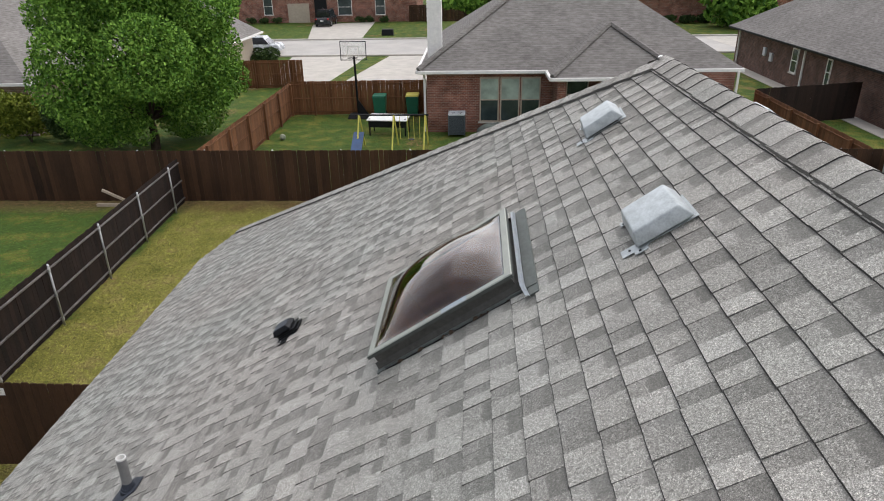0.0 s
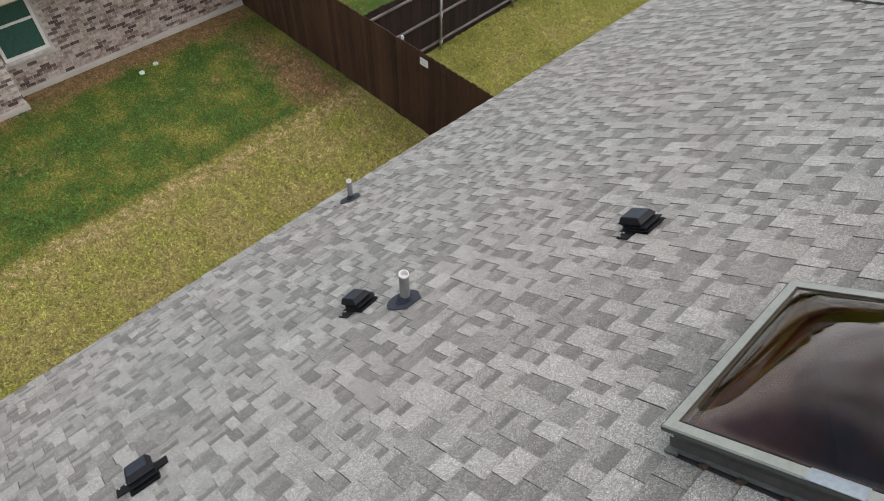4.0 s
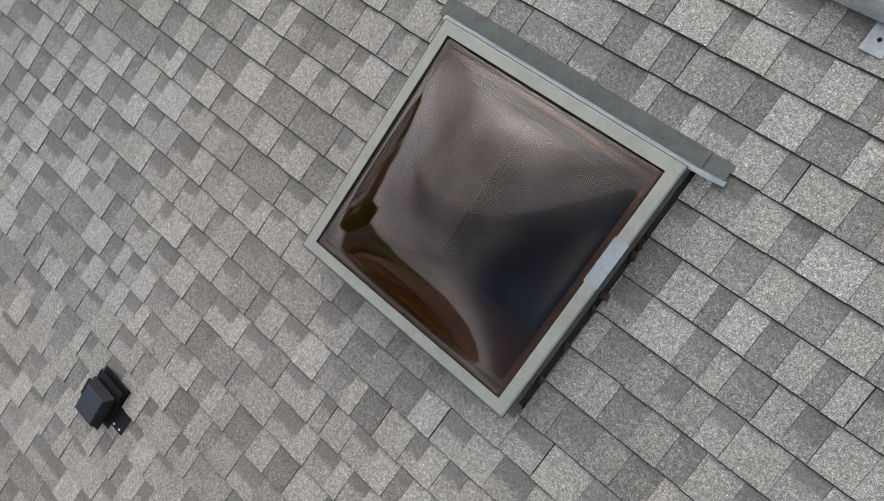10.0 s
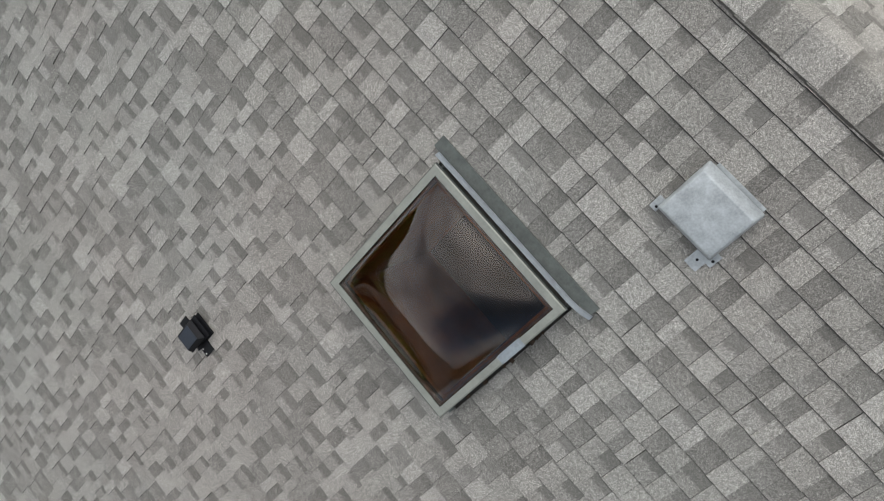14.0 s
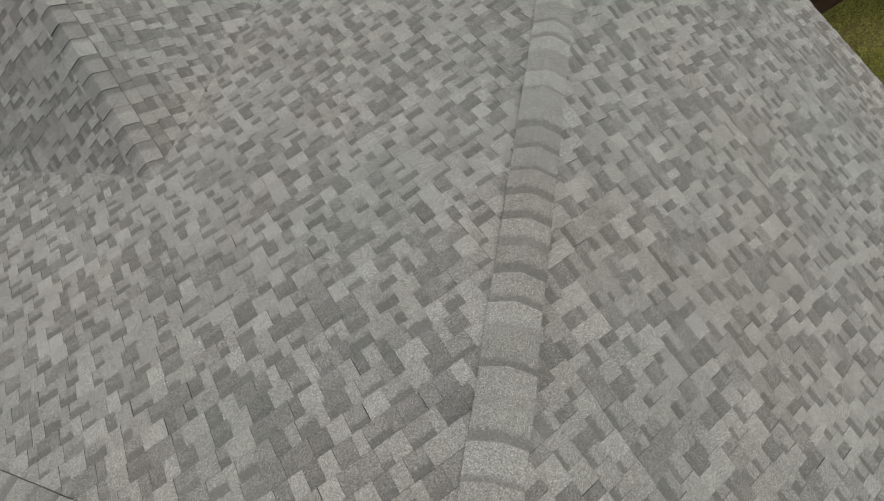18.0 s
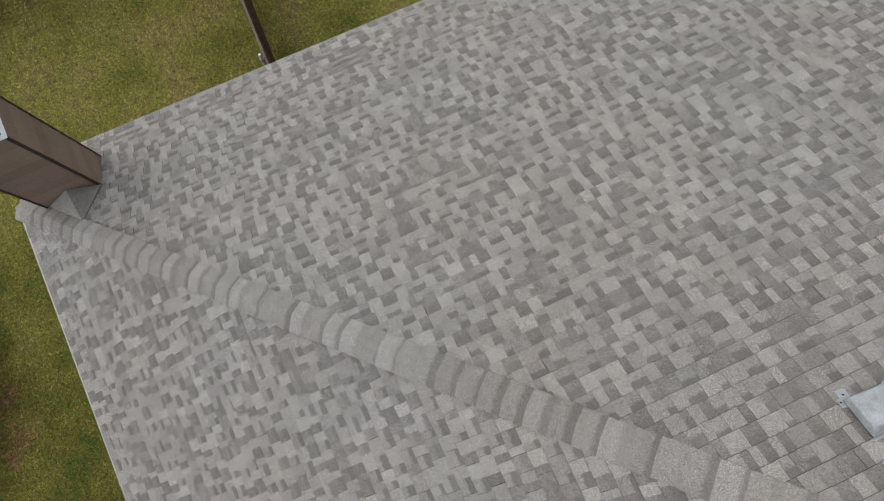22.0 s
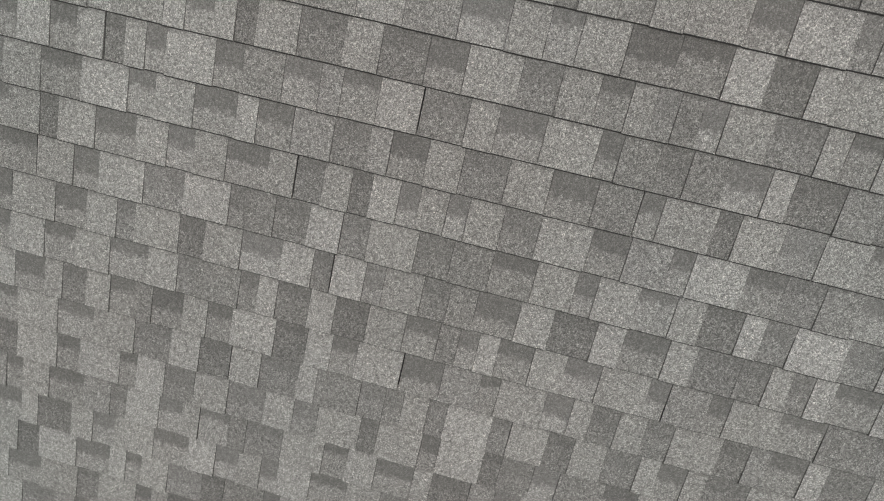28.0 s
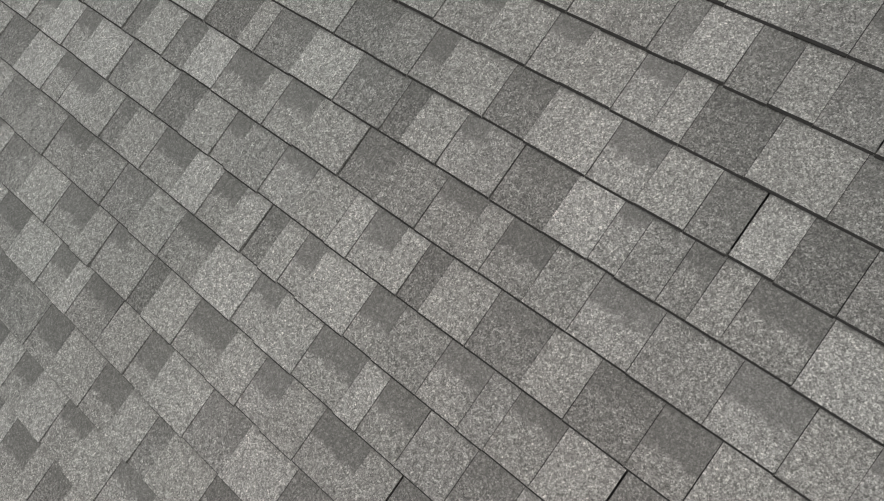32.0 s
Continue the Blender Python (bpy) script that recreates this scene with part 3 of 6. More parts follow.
def mesh_with_uv(name, verts, faces, uvs):
    me = bpy.data.meshes.new(name)
    me.from_pydata(verts, [], faces)
    layer = me.uv_layers.new(name="piece")
    layer.data.foreach_set("uv", np.array(uvs, dtype=np.float32).ravel())
    me.materials.append(SHINGLE)
    return me


PIECES = {}


def piece_mesh(w, low):
    if (w, low) not in PIECES:
        v, f, uv = piece_geometry(w, low, 0.0, EXPO)
        PIECES[w, low] = mesh_with_uv("shingle", v, f, uv)
    return PIECES[w, low]


def shingle_face(face, deck, rng):
    """Lays the courses of one roof face: the nearest shingles as parts of their own, the others joined."""
    o, a, d, n = FACES[face]
    verts, faces, uvs, count = [], [], [], 0
    v0 = PHASE[face] - EXPO
    while v0 < DEPTH[face] - 0.03:
        v1 = min(v0 + EXPO, DEPTH[face] + 0.02)
        start = max(v0, 0.02)
        for u0, u1 in runs(face, max(0.0, (start + v1) / 2)):
            u, low, joint = u0 - rng.random() * 0.08, rng.random() < 0.5, rng.random()
            while u < u1 - 0.01:
                w = rng.choice(LOW_W if low else TAB_W)
                # a shingle ends about every metre, with an open joint
                gap = 0.0012
                joint -= w
                if joint < 0:
                    gap, joint = rng.choice((0.0015, 0.0025, 0.0045)), 1.0
                a0, a1 = max(u, u0), min(u + w, u1)
                u += w + gap
                kind, low = low, (not low if rng.random() < 0.95 else low)
                if a1 - a0 < 0.012:
                    continue
                vj = start + rng.uniform(-0.0018, 0.0018)
                mid = o + a * (a0 + a1) / 2 + d * (vj + EXPO / 2)
                if face == "west" and HOLE[0] < mid.x < HOLE[1] and a1 > HOLE[2] and a0 < HOLE[3]:
                    if a0 < HOLE[2]:
                        a1 = HOLE[2]
                    elif a1 > HOLE[3]:
                        a0 = HOLE[3]
                    else:
                        continue
                turn = rng.uniform(-0.004, 0.004)
                aa, dd = a + d * turn, d - a * turn
                near = CLOSE.get(face)
                if near and count < 300 and near[0] < mid.x < near[1] and near[2] < mid.y < near[3] and a1 - a0 > w - 1e-6 and v1 - start > EXPO - 1e-6:
                    ob = new("shingle", piece_mesh(w, kind))
                    ob.parent = deck
                    ob.matrix_basis = basis(aa, dd, n, o + a * a0 + d * vj)
                    count += 1
                    continue
                pv, pf, puv = piece_geometry(a1 - a0, kind, rng.uniform(-0.001, 0.002), v1 - start)
                base = len(verts)
                at = o + a * a0 + d * vj
                verts += [tuple(at + aa * x + dd * y + n * z) for x, y, z in pv]
                faces += [tuple(base + i for i in q) for q in pf]
                uvs += puv
        v0 += EXPO
    link_mesh("shingles", mesh_with_uv("shingles", verts, faces, uvs), None, deck, kind="stuff")


def sunk(x, y, z):
    return (x, y, z - 0.014)


def west_z(x):
    return ZR + x * TN


def build_house():
    house = thing("house", "single-storey brick house under a grey laminated-shingle hip roof", "house")
    decks = {}
    hx0, hx1, hy0, hy1 = -2.06, -1.33, -2.34, -1.48
    wp = lambda x, y: sunk(x, y, west_z(x))
    ep = lambda x, y: sunk(x, y, ZR - x * TN)
    np_ = lambda x, y: sunk(x, y, ZR - y * TN)
    drop = (0, 0, -0.10)
    decks["west"] = part("roof_west", made(
        lambda b: slab(b, [wp(0, YS), wp(0, hy0), wp(XW, hy0), wp(XW, YS)], drop),
        lambda b: slab(b, [wp(0, hy0), wp(0, hy1), wp(hx1, hy1), wp(hx1, hy0)], drop),
        lambda b: slab(b, [wp(hx0, hy0), wp(hx0, hy1), wp(XW, hy1), wp(XW, hy0)], drop),
        lambda b: slab(b, [wp(0, hy1), wp(0, 0), wp(-CLIP_H, CLIP_H), wp(XW, CLIP_E), wp(XW, hy1)], drop)), FELT, house, "grey shingled roof slope")
    decks["east"] = part("roof_east", made(lambda b: slab(b, [ep(0, 0), ep(0, YS), ep(XE, YS), ep(XE, YN), ep(YN, YN)], drop)), FELT, house, "grey shingled roof slope")
    decks["north"] = part("roof_north", made(lambda b: slab(b, [np_(0, 0), np_(YN, YN), np_(WX + WH, YN), np_(WX, WY0), np_(WX - WH, YN), np_(-CLIP_E, YN), np_(-CLIP_H, CLIP_H)], drop)), FELT, house, "grey shingled hip end")
    wn = WY1 - WH
    decks["wing_east"] = part("roof_wing_east", made(lambda b: slab(b, [sunk(WX, WY0, ZW), sunk(WX, wn, ZW), sunk(WX + WH, WY1, ZN), sunk(WX + WH, WY0 + WH, ZN)], drop)), FELT, house, "shingled slope of the rear wing")
    decks["wing_west"] = part("roof_wing_west", made(lambda b: slab(b, [sunk(WX, WY0, ZW), sunk(WX, wn, ZW), sunk(WX - WH, WY1, ZN), sunk(WX - WH, WY0 + WH, ZN)], drop)), FELT, house, "shingled slope of the rear wing")
    decks["wing_north"] = part("roof_wing_north", made(lambda b: slab(b, [sunk(WX, wn, ZW), sunk(WX + WH, WY1, ZN), sunk(WX - WH, WY1, ZN)], drop)), FELT, house, "shingled hip of the rear wing")
    # walls, soffit and fascia
    zs, ze, zn = ZE - 0.13, ZR - XE * TN - 0.13, ZN - 0.13
    x0, x1, y1 = XW + 0.45, XE - 0.45, YN - 0.45
    part("wall", boxes((x0, x0 + 0.25, YS + 0.3, y1, 0, zs), (x0, x1, y1 - 0.25, y1, 0, zs), (x1 - 0.25, x1, YS + 0.3, y1, 0, ze), (x0, x1, YS + 0.3, YS + 0.55, 0, zs),
                       (WX - WH + 0.4, WX - WH + 0.65, y1, WY1 - 0.4, 0, zn), (WX + WH - 0.65, WX + WH - 0.4, y1, WY1 - 0.4, 0, zn), (WX - WH + 0.4, WX + WH - 0.4, WY1 - 0.65, WY1 - 0.4, 0, zn)), BRICK_OWN, house, "tan brick wall")
    part("soffit", boxes((XW + 0.03, x0, YS, CLIP_E, zs - 0.02, zs), (x1, XE - 0.03, YS, YN - 0.03, ze - 0.02, ze), (-CLIP_E, WX - WH + 0.4, y1, YN - 0.03, zn - 0.02, zn),
                         (WX + WH - 0.4, x1, y1, YN - 0.03, zn - 0.02, zn)), TAN_TRIM, house)
    for r in ((XW - 0.005, XW + 0.02, YS, CLIP_E, zs - 0.04, ZE - 0.018), (XE - 0.02, XE + 0.005, YS, YN, ze - 0.04, ze + 0.112),
              (-CLIP_E, WX - WH, YN - 0.02, YN + 0.005, zn - 0.04, ZN - 0.018), (WX + WH, YN, YN - 0.02, YN + 0.005, zn - 0.04, ZN - 0.018),
              (WX + WH - 0.02, WX + WH + 0.005, YN + 0.006, WY1, zn - 0.04, ZN - 0.018)):
        part("fascia", boxes(r), TAN_TRIM, house, "tan fascia board")
    for r in ((XW - 0.02, XW + 0.03, -5.2, CLIP_E, ZE - 0.014, ZE - 0.009), (XE - 0.03, XE + 0.02, YS, YN, ze + 0.114, ze + 0.119), (-CLIP_E, WX - WH, YN - 0.03, YN + 0.02, ZN - 0.014, ZN - 0.009),
              (WX + WH, YN, YN - 0.03, YN + 0.02, ZN - 0.014, ZN - 0.009)):
        part("drip_edge", boxes(r), STEEL, house)
    part("fascia", made(lambda b: slab(b, [(YN, YN - 0.02, ZN - 0.03), (XE - 0.03, YN - 0.02, ze + 0.095), (XE - 0.03, YN - 0.02, ze - 0.04), (YN, YN - 0.02, zn - 0.3)], (0, 0.02, 0))), TAN_TRIM, house, "tan fascia board")
    part("fascia", made(lambda b: slab(b, [(XW + 0.01, CLIP_E, ZE - 0.02), (-CLIP_H, CLIP_H, ZR - CLIP_H * TN - 0.02), (-CLIP_H, CLIP_H, zs - 0.04), (XW + 0.01, CLIP_E, zs - 0.04)], (0.015, -0.015, 0)),
                       lambda b: slab(b, [(-CLIP_H, CLIP_H, ZR - CLIP_H * TN - 0.02), (-CLIP_E, YN - 0.01, ZN - 0.02), (-CLIP_E, YN - 0.01, zs - 0.04), (-CLIP_H, CLIP_H, zs - 0.04)], (0.015, -0.015, 0))), TAN_TRIM, house, "tan fascia board")
    gut = made(lambda b: [box(b, *r) for r in ((XW - 0.125, XW - 0.12, YS, -5.21, ZE - 0.11, ZE - 0.012), (XW - 0.12, XW - 0.015, YS, -5.21, ZE - 0.115, ZE - 0.11), (XW - 0.125, XW - 0.015, -5.215, -5.21, ZE - 0.11, ZE - 0.012))])
    part("gutter", gut, LEAD, house, "grey metal gutter")
    return house, decks


CAP_E = 0.205


def cap_mesh(name, half, slope, lean):
    verts, faces = [], []
    xs = [half * k / 5 for k in range(-5, 6)]
    for y, lift in ((-0.05, 0.003), (CAP_E, 0.011)):
        for x in xs:
            drop = slope * (math.sqrt(x * x + 0.0004) - 0.02) * lean
            verts.append((x, y, lift + 0.0155 - drop))
    for x in xs:
        drop = slope * (math.sqrt(x * x + 0.0004) - 0.02) * lean
        verts.append((x, CAP_E, 0.005 + 0.0155 - drop))
    m = len(xs)
    uv = []
    for i in range(m - 1):
        faces.append((i, m + i, m + i + 1, i + 1))
        uv += [(4 + i / m, 1), (4 + i / m, 0), (4 + (i + 1) / m, 0), (4 + (i + 1) / m, 1)]
        faces.append((m + i, 2 * m + i, 2 * m + i + 1, m + i + 1))
        uv += [(4.5, -1)] * 4
    # turned-down side edges, mapped dark as the shadow line beside each cap
    for i, s in ((0, 1), (m - 1, -1)):
        base = len(verts)
        verts += [(verts[i][0], -0.05, verts[i][2] - 0.016), (verts[m + i][0], CAP_E, verts[m + i][2] - 0.02)]
        faces.append((i, base, base + 1, m + i) if s > 0 else (i, m + i, base + 1, base))
        uv += [(4.5, -0.6)] * 4
    return mesh_with_uv(name, verts, faces, uv)


def cap_row(parent, me, p, along, lateral, length, rng):
    along, lateral = Vector(along).normalized(), Vector(lateral).normalized()
    top = lateral.cross(along).normalized()
    s = 0.0
    while s < length - 0.06:
        t = rng.uniform(-0.012, 0.012)
        ob = new("cap_shingle", me)
        ob.parent = parent
        ob.matrix_basis = basis(lateral + along * t, along - lateral * t, top, Vector(p) + along * s + lateral * rng.uniform(-0.004, 0.004))
        s += CAP_E + rng.uniform(-0.006, 0.006)


def build_caps(house):
    rng = random.Random(5)
    ridge = part("ridge", boxes((-0.02, 0.02, YS, 0, ZR - 0.05, ZR - 0.03)), FELT, house, "overlapping grey ridge caps")
    flat = cap_mesh("cap_shingle", 0.14, TN, 1.0)
    lean = math.cos(math.atan(TN / math.sqrt(2)))
    hip = cap_mesh("cap_shingle", 0.155, TN / math.sqrt(2), lean)
    cap_row(ridge, flat, (0.01, 0.03, ZR), (0, -1, 0), (-1, 0, 0), -YS, rng)
    for sx, length in ((-1, CLIP_H), (1, YN)):
        hp = part("hip", boxes((sx * 0.3 - 0.02, sx * 0.3 + 0.02, 0.28, 0.32, ZR - 0.3 * TN - 0.06, ZR - 0.3 * TN - 0.04)), FELT, house, "overlapping grey hip caps")
        al = Vector((sx, 1, -TN))
        cap_row(hp, hip, Vector((0, 0, ZR)) + al.normalized() * 0.05, al, (1, -sx, 0) if sx > 0 else (1, 1, 0), al.length * length - 0.07, rng)
    wr = part("wing_ridge", boxes((WX - 0.02, WX + 0.02, WY0 + 0.1, WY1 - WH, ZW - 0.05, ZW - 0.03)), FELT, house, "overlapping grey ridge caps")
    cap_row(wr, flat, (WX, WY1 - WH, ZW), (0, -1, 0), (-1, 0, 0), WY1 - WH - WY0 - 0.02, rng)
    # dab of sealant on the ridge end
    part("sealant", made(lambda b: slab(b, [(-0.085, -0.045, ZR + 0.024), (-0.068, -0.07, ZR + 0.034), (-0.05, -0.05, ZR + 0.040), (-0.062, -0.012, ZR + 0.034), (-0.078, -0.018, ZR + 0.027)], (0, 0, -0.008))), PVC, ridge, "dab of white sealant")


def slope_pose(face, x, y, turn=0.0):
    """A pose on a roof face: x axis down the slope, z off the roof."""
    _, _, d, n = FACES[face]
    z = {"west": ZR + x * TN, "east": ZR - x * TN, "north": ZR - y * TN}[face]
    return basis(d, n.cross(d), n, (x, y, z)) @ pose(0, 0, 0, 0, 0, turn)


# ---- things on the roof ----
def build_skylight():
    sky_ob = thing("skylight", "square bronze-tinted acrylic dome skylight in a weathered metal frame", "skylight", slope_pose("west", -1.695, -1.934, -0.4))
    hx, hy = 0.491, 0.494
    cx, cy = hx - 0.022, hy - 0.022
    part("curb", boxes((-cx, -cx + 0.04, -cy, cy, -0.01, 0.117), (cx - 0.04, cx, -cy, cy, -0.01, 0.117), (-cx + 0.04, cx - 0.04, -cy, -cy + 0.04, -0.01, 0.117), (-cx + 0.04, cx - 0.04, cy - 0.04, cy, -0.01, 0.117)), CURB, sky_ob, "clad curb, darkened for the shade under the frame lip")
    w, z0, z1 = 0.045, 0.113, 0.134
    for sx in (-1, 1):
        for axis in (0, 1):
            bm = bmesh.new()
            h, k = (hx, hy) if axis == 0 else (hy, hx)
            # mitred bar with a turned-down lip
            prof = [(h - w, z1 - 0.006), (h - w, z1), (h - 0.006, z1), (h, z1 - 0.006), (h, z0), (h - 0.006, z0), (h - 0.006, z1 - 0.012)]
            rows = []
            for end in (-1, 1):
                ring = []
                for r, z in prof:
                    e = end * (k - (h - r))
                    ring.append(bm.verts.new((sx * r, e, z) if axis == 0 else (e, sx * r, z)))
                rows.append(ring)
            for i in range(len(prof)):
                j = (i + 1) % len(prof)
                bm.faces.new((rows[0][i], rows[0][j], rows[1][j], rows[1][i]))
            bm.faces.new(rows[0])
            bm.faces.new(rows[1][::-1])
            bmesh.ops.recalc_face_normals(bm, faces=bm.faces)
            bar = part("frame_bar", bm, FRAME_METAL, sky_ob)
            a, b, c, d = sorted((sx * h, sx * (h + 0.002))) + [-k - 0.002, k + 0.002]
            part("lip", boxes((a, b, c, d, z0 - 0.004, z1 - 0.005) if axis == 0 else (c + 0.004, d - 0.004, a, b, z0 - 0.004, z1 - 0.005)), LIP, bar, "dark outer lip of the bar")
    # blown dome, 4 mm thick
    bm = bmesh.new()
    n, ix, iy = 32, hx - w + 0.012, hy - w + 0.012
    layers = []
    for t in (0.0, -0.004):
        grid = []
        for i in range(n + 1):
            row = []
            for j in range(n + 1):
                u, v = 2 * i / n - 1, 2 * j / n - 1
                p, q = min(1, abs(u) / 0.93), min(1, abs(v) / 0.93)          # flat flange round the blown part
                lift = 0.135 * ((1 - p ** 2.5) * (1 - q ** 2.5)) ** 0.95
                row.append(bm.verts.new((u * (ix + t), v * (iy + t), 0.129 + lift + t)))
            grid.append(row)
        layers.append(grid)
    for grid in layers:
        for i in range(n):
            for j in range(n):
                bm.faces.new((grid[i][j], grid[i + 1][j], grid[i + 1][j + 1], grid[i][j + 1]))
    rim = [(i, 0) for i in range(n)] + [(n, j) for j in range(n)] + [(i, n) for i in range(n, 0, -1)] + [(0, j) for j in range(n, 0, -1)]
    for k in range(len(rim)):
        (i, j), (p, q) = rim[k], rim[(k + 1) % len(rim)]
        bm.faces.new((layers[0][i][j], layers[1][i][j], layers[1][p][q], layers[0][p][q]))
    bmesh.ops.recalc_face_normals(bm, faces=bm.faces)
    part("dome", bm, DOME, sky_ob, "smoked bronze acrylic dome", smooth=True)
    # gasket inside the frame, light shaft below
    gx, gy = hx - w - 0.004, hy - w - 0.004
    part("gasket", boxes((-gx, -gx + 0.014, -gy, gy, 0.107, 0.124), (gx - 0.014, gx, -gy, gy, 0.107, 0.124), (-gx, gx, -gy, -gy + 0.014, 0.107, 0.124), (-gx, gx, gy - 0.014, gy, 0.107, 0.124)), worn("bronze_gasket", (0.22, 0.155, 0.125), 0.5), sky_ob)
    sx, sy = 0.42, 0.43
    part("shaft", boxes((-sx, -sx + 0.015, -sy, sy, -0.9, 0.09), (sx - 0.015, sx, -sy, sy, -0.9, 0.09), (-sx, sx, -sy, -sy + 0.015, -0.9, 0.09), (-sx, sx, sy - 0.015, sy, -0.9, 0.09)), SHAFT, sky_ob, "brown boarded light shaft")
    # near-black sheet stands in for the unlit depth under the shaft
    part("shaft_dark_sheet", boxes((-sx, sx, -sy, sy, -0.93, -0.9)), SHAFT_DARK, sky_ob, "dark sheet painted as the unlit depth below the shaft")
    part("step_flashing", boxes((hx - 0.04, hx + 0.012, -hy - 0.01, hy + 0.015, 0.004, 0.016), (-hx - 0.03, hx, -hy + 0.002, -hy + 0.03, 0.004, 0.017), (-hx - 0.03, hx, hy - 0.03, hy - 0.002, 0.004, 0.018)), STRIP_GREEN, sky_ob, "grey-green step flashing")
    for sgn in (-1, 1):
        ramp = made(lambda b: slab(b, [(-hx, sgn * (hy - 0.024), 0.06), (hx, sgn * (hy - 0.024), 0.06), (hx, sgn * (hy - 0.012), 0.018), (-hx - 0.02, sgn * (hy - 0.012), 0.018)], (0, 0, -0.004)))
        part("side_flashing", ramp, CURB, sky_ob, "grey sloped flashing")
    part("head_flashing", boxes((-hx - 0.092, -hx - 0.018, -hy - 0.10, hy + 0.02, 0.010, 0.026), (-hx - 0.092, -hx - 0.03, hy + 0.02, hy + 0.10, 0.012, 0.02)), STRIP_GREEN, sky_ob, "grey-green flashing strip above the skylight")
    # pale angle behind the upper bar, its end curled down past the corner
    bm = bmesh.new()
    prof = [(-hx - 0.026, 0.045), (-hx - 0.020, 0.062), (-hx - 0.004, 0.068)]
    rows = []
    for y, dx, dz in ((-hy - 0.05, 0, 0), (hy - 0.02, 0, 0), (hy + 0.03, -0.002, -0.006), (hy + 0.07, -0.006, -0.018), (hy + 0.11, -0.012, -0.034)):
        rows.append([bm.verts.new((x + dx, y, z + dz)) for x, z in prof])
    for p, q in zip(rows, rows[1:]):
        for k in range(2):
            bm.faces.new((p[k], p[k + 1], q[k + 1], q[k]))
    bmesh.ops.solidify(bm, geom=bm.faces[:], thickness=0.003)
    part("bent_flashing", bm, FLASHING, sky_ob, "pale bent aluminium flashing")
    part("tape_patch", boxes((-0.20, -0.03, hy - 0.05, hy + 0.002, 0.1335, 0.1355), bev=0.0008), worn("faded_blue_tape", (0.27, 0.31, 0.33), 0.5), sky_ob, "faded blue tape on the frame")
    rng = random.Random(3)
    for k in range(26):
        e = rng.uniform(-0.45, 0.45)
        x, y = rng.choice(((hx + 0.012, e), (e, -hy - 0.012), (e, hy + 0.012)))
        q = rng.uniform(0.004, 0.014)
        part("leaf", made(lambda b: frustum(b, (q, q * 1.4), (q * 0.4, q * 0.5), 0.009, 0.009 + q, m=pose(x, y, 0, 0, 0, rng.uniform(0, 180)))), BARK, sky_ob, "dry dark leaf")
    return sky_ob


def build_roof_vent(label, m):
    v = thing("roof_vent", label, "roof vent", m, "roof vents")
    # pressed hood: flat top, steep open end, sloping upper end
    bm = bmesh.new()
    prof = [(0.150, 0.028), (0.126, 0.108), (-0.118, 0.116), (-0.162, 0.034)]
    ends = [[bm.verts.new((x, sg * (0.168 if z < 0.06 else 0.152), z)) for x, z in prof] for sg in (-1, 1)]
    bm.faces.new(ends[0])
    bm.faces.new(ends[1][::-1])
    for k in range(4):
        j = (k + 1) % 4
        bm.faces.new((ends[0][k], ends[1][k], ends[1][j], ends[0][j]))
    bmesh.ops.recalc_face_normals(bm, faces=bm.faces)
    bmesh.ops.bevel(bm, geom=bm.edges[:], offset=0.011, segments=3, affect="EDGES", profile=0.5)
    part("hood", bm, VENT_GREY, v, "pale grey pressed hood", smooth=True)
    # its black colour paints the shade in the gap below the hood
    part("collar", made(lambda b: frustum(b, (0.11, 0.13), (0.11, 0.13), 0.0, 0.05)), BLACK, v, "black block filling the shaded gap under the hood")
    part("flange", boxes((-0.176, 0.13, -0.13, 0.15, 0.014, 0.0175), (0.09, 0.23, 0.095, 0.165, 0.014, 0.0175), bev=0.0012), VENT_GREY, v, "bent sheet-metal flange")
    for y in (0.165, -0.185):
        part("tab", boxes((0.10, 0.17, y - 0.012, y + 0.03, 0.012, 0.018), bev=0.003), VENT_GREY, v)
    for x, y in ((0.185, 0.13), (0.14, 0.18), (0.15, -0.17)):
        bm = bmesh.new()
        tube(bm, (x, y, 0.015), (x, y, 0.021), 0.007, seg=8)
        part("nail", bm, BLACK, v)
    return v


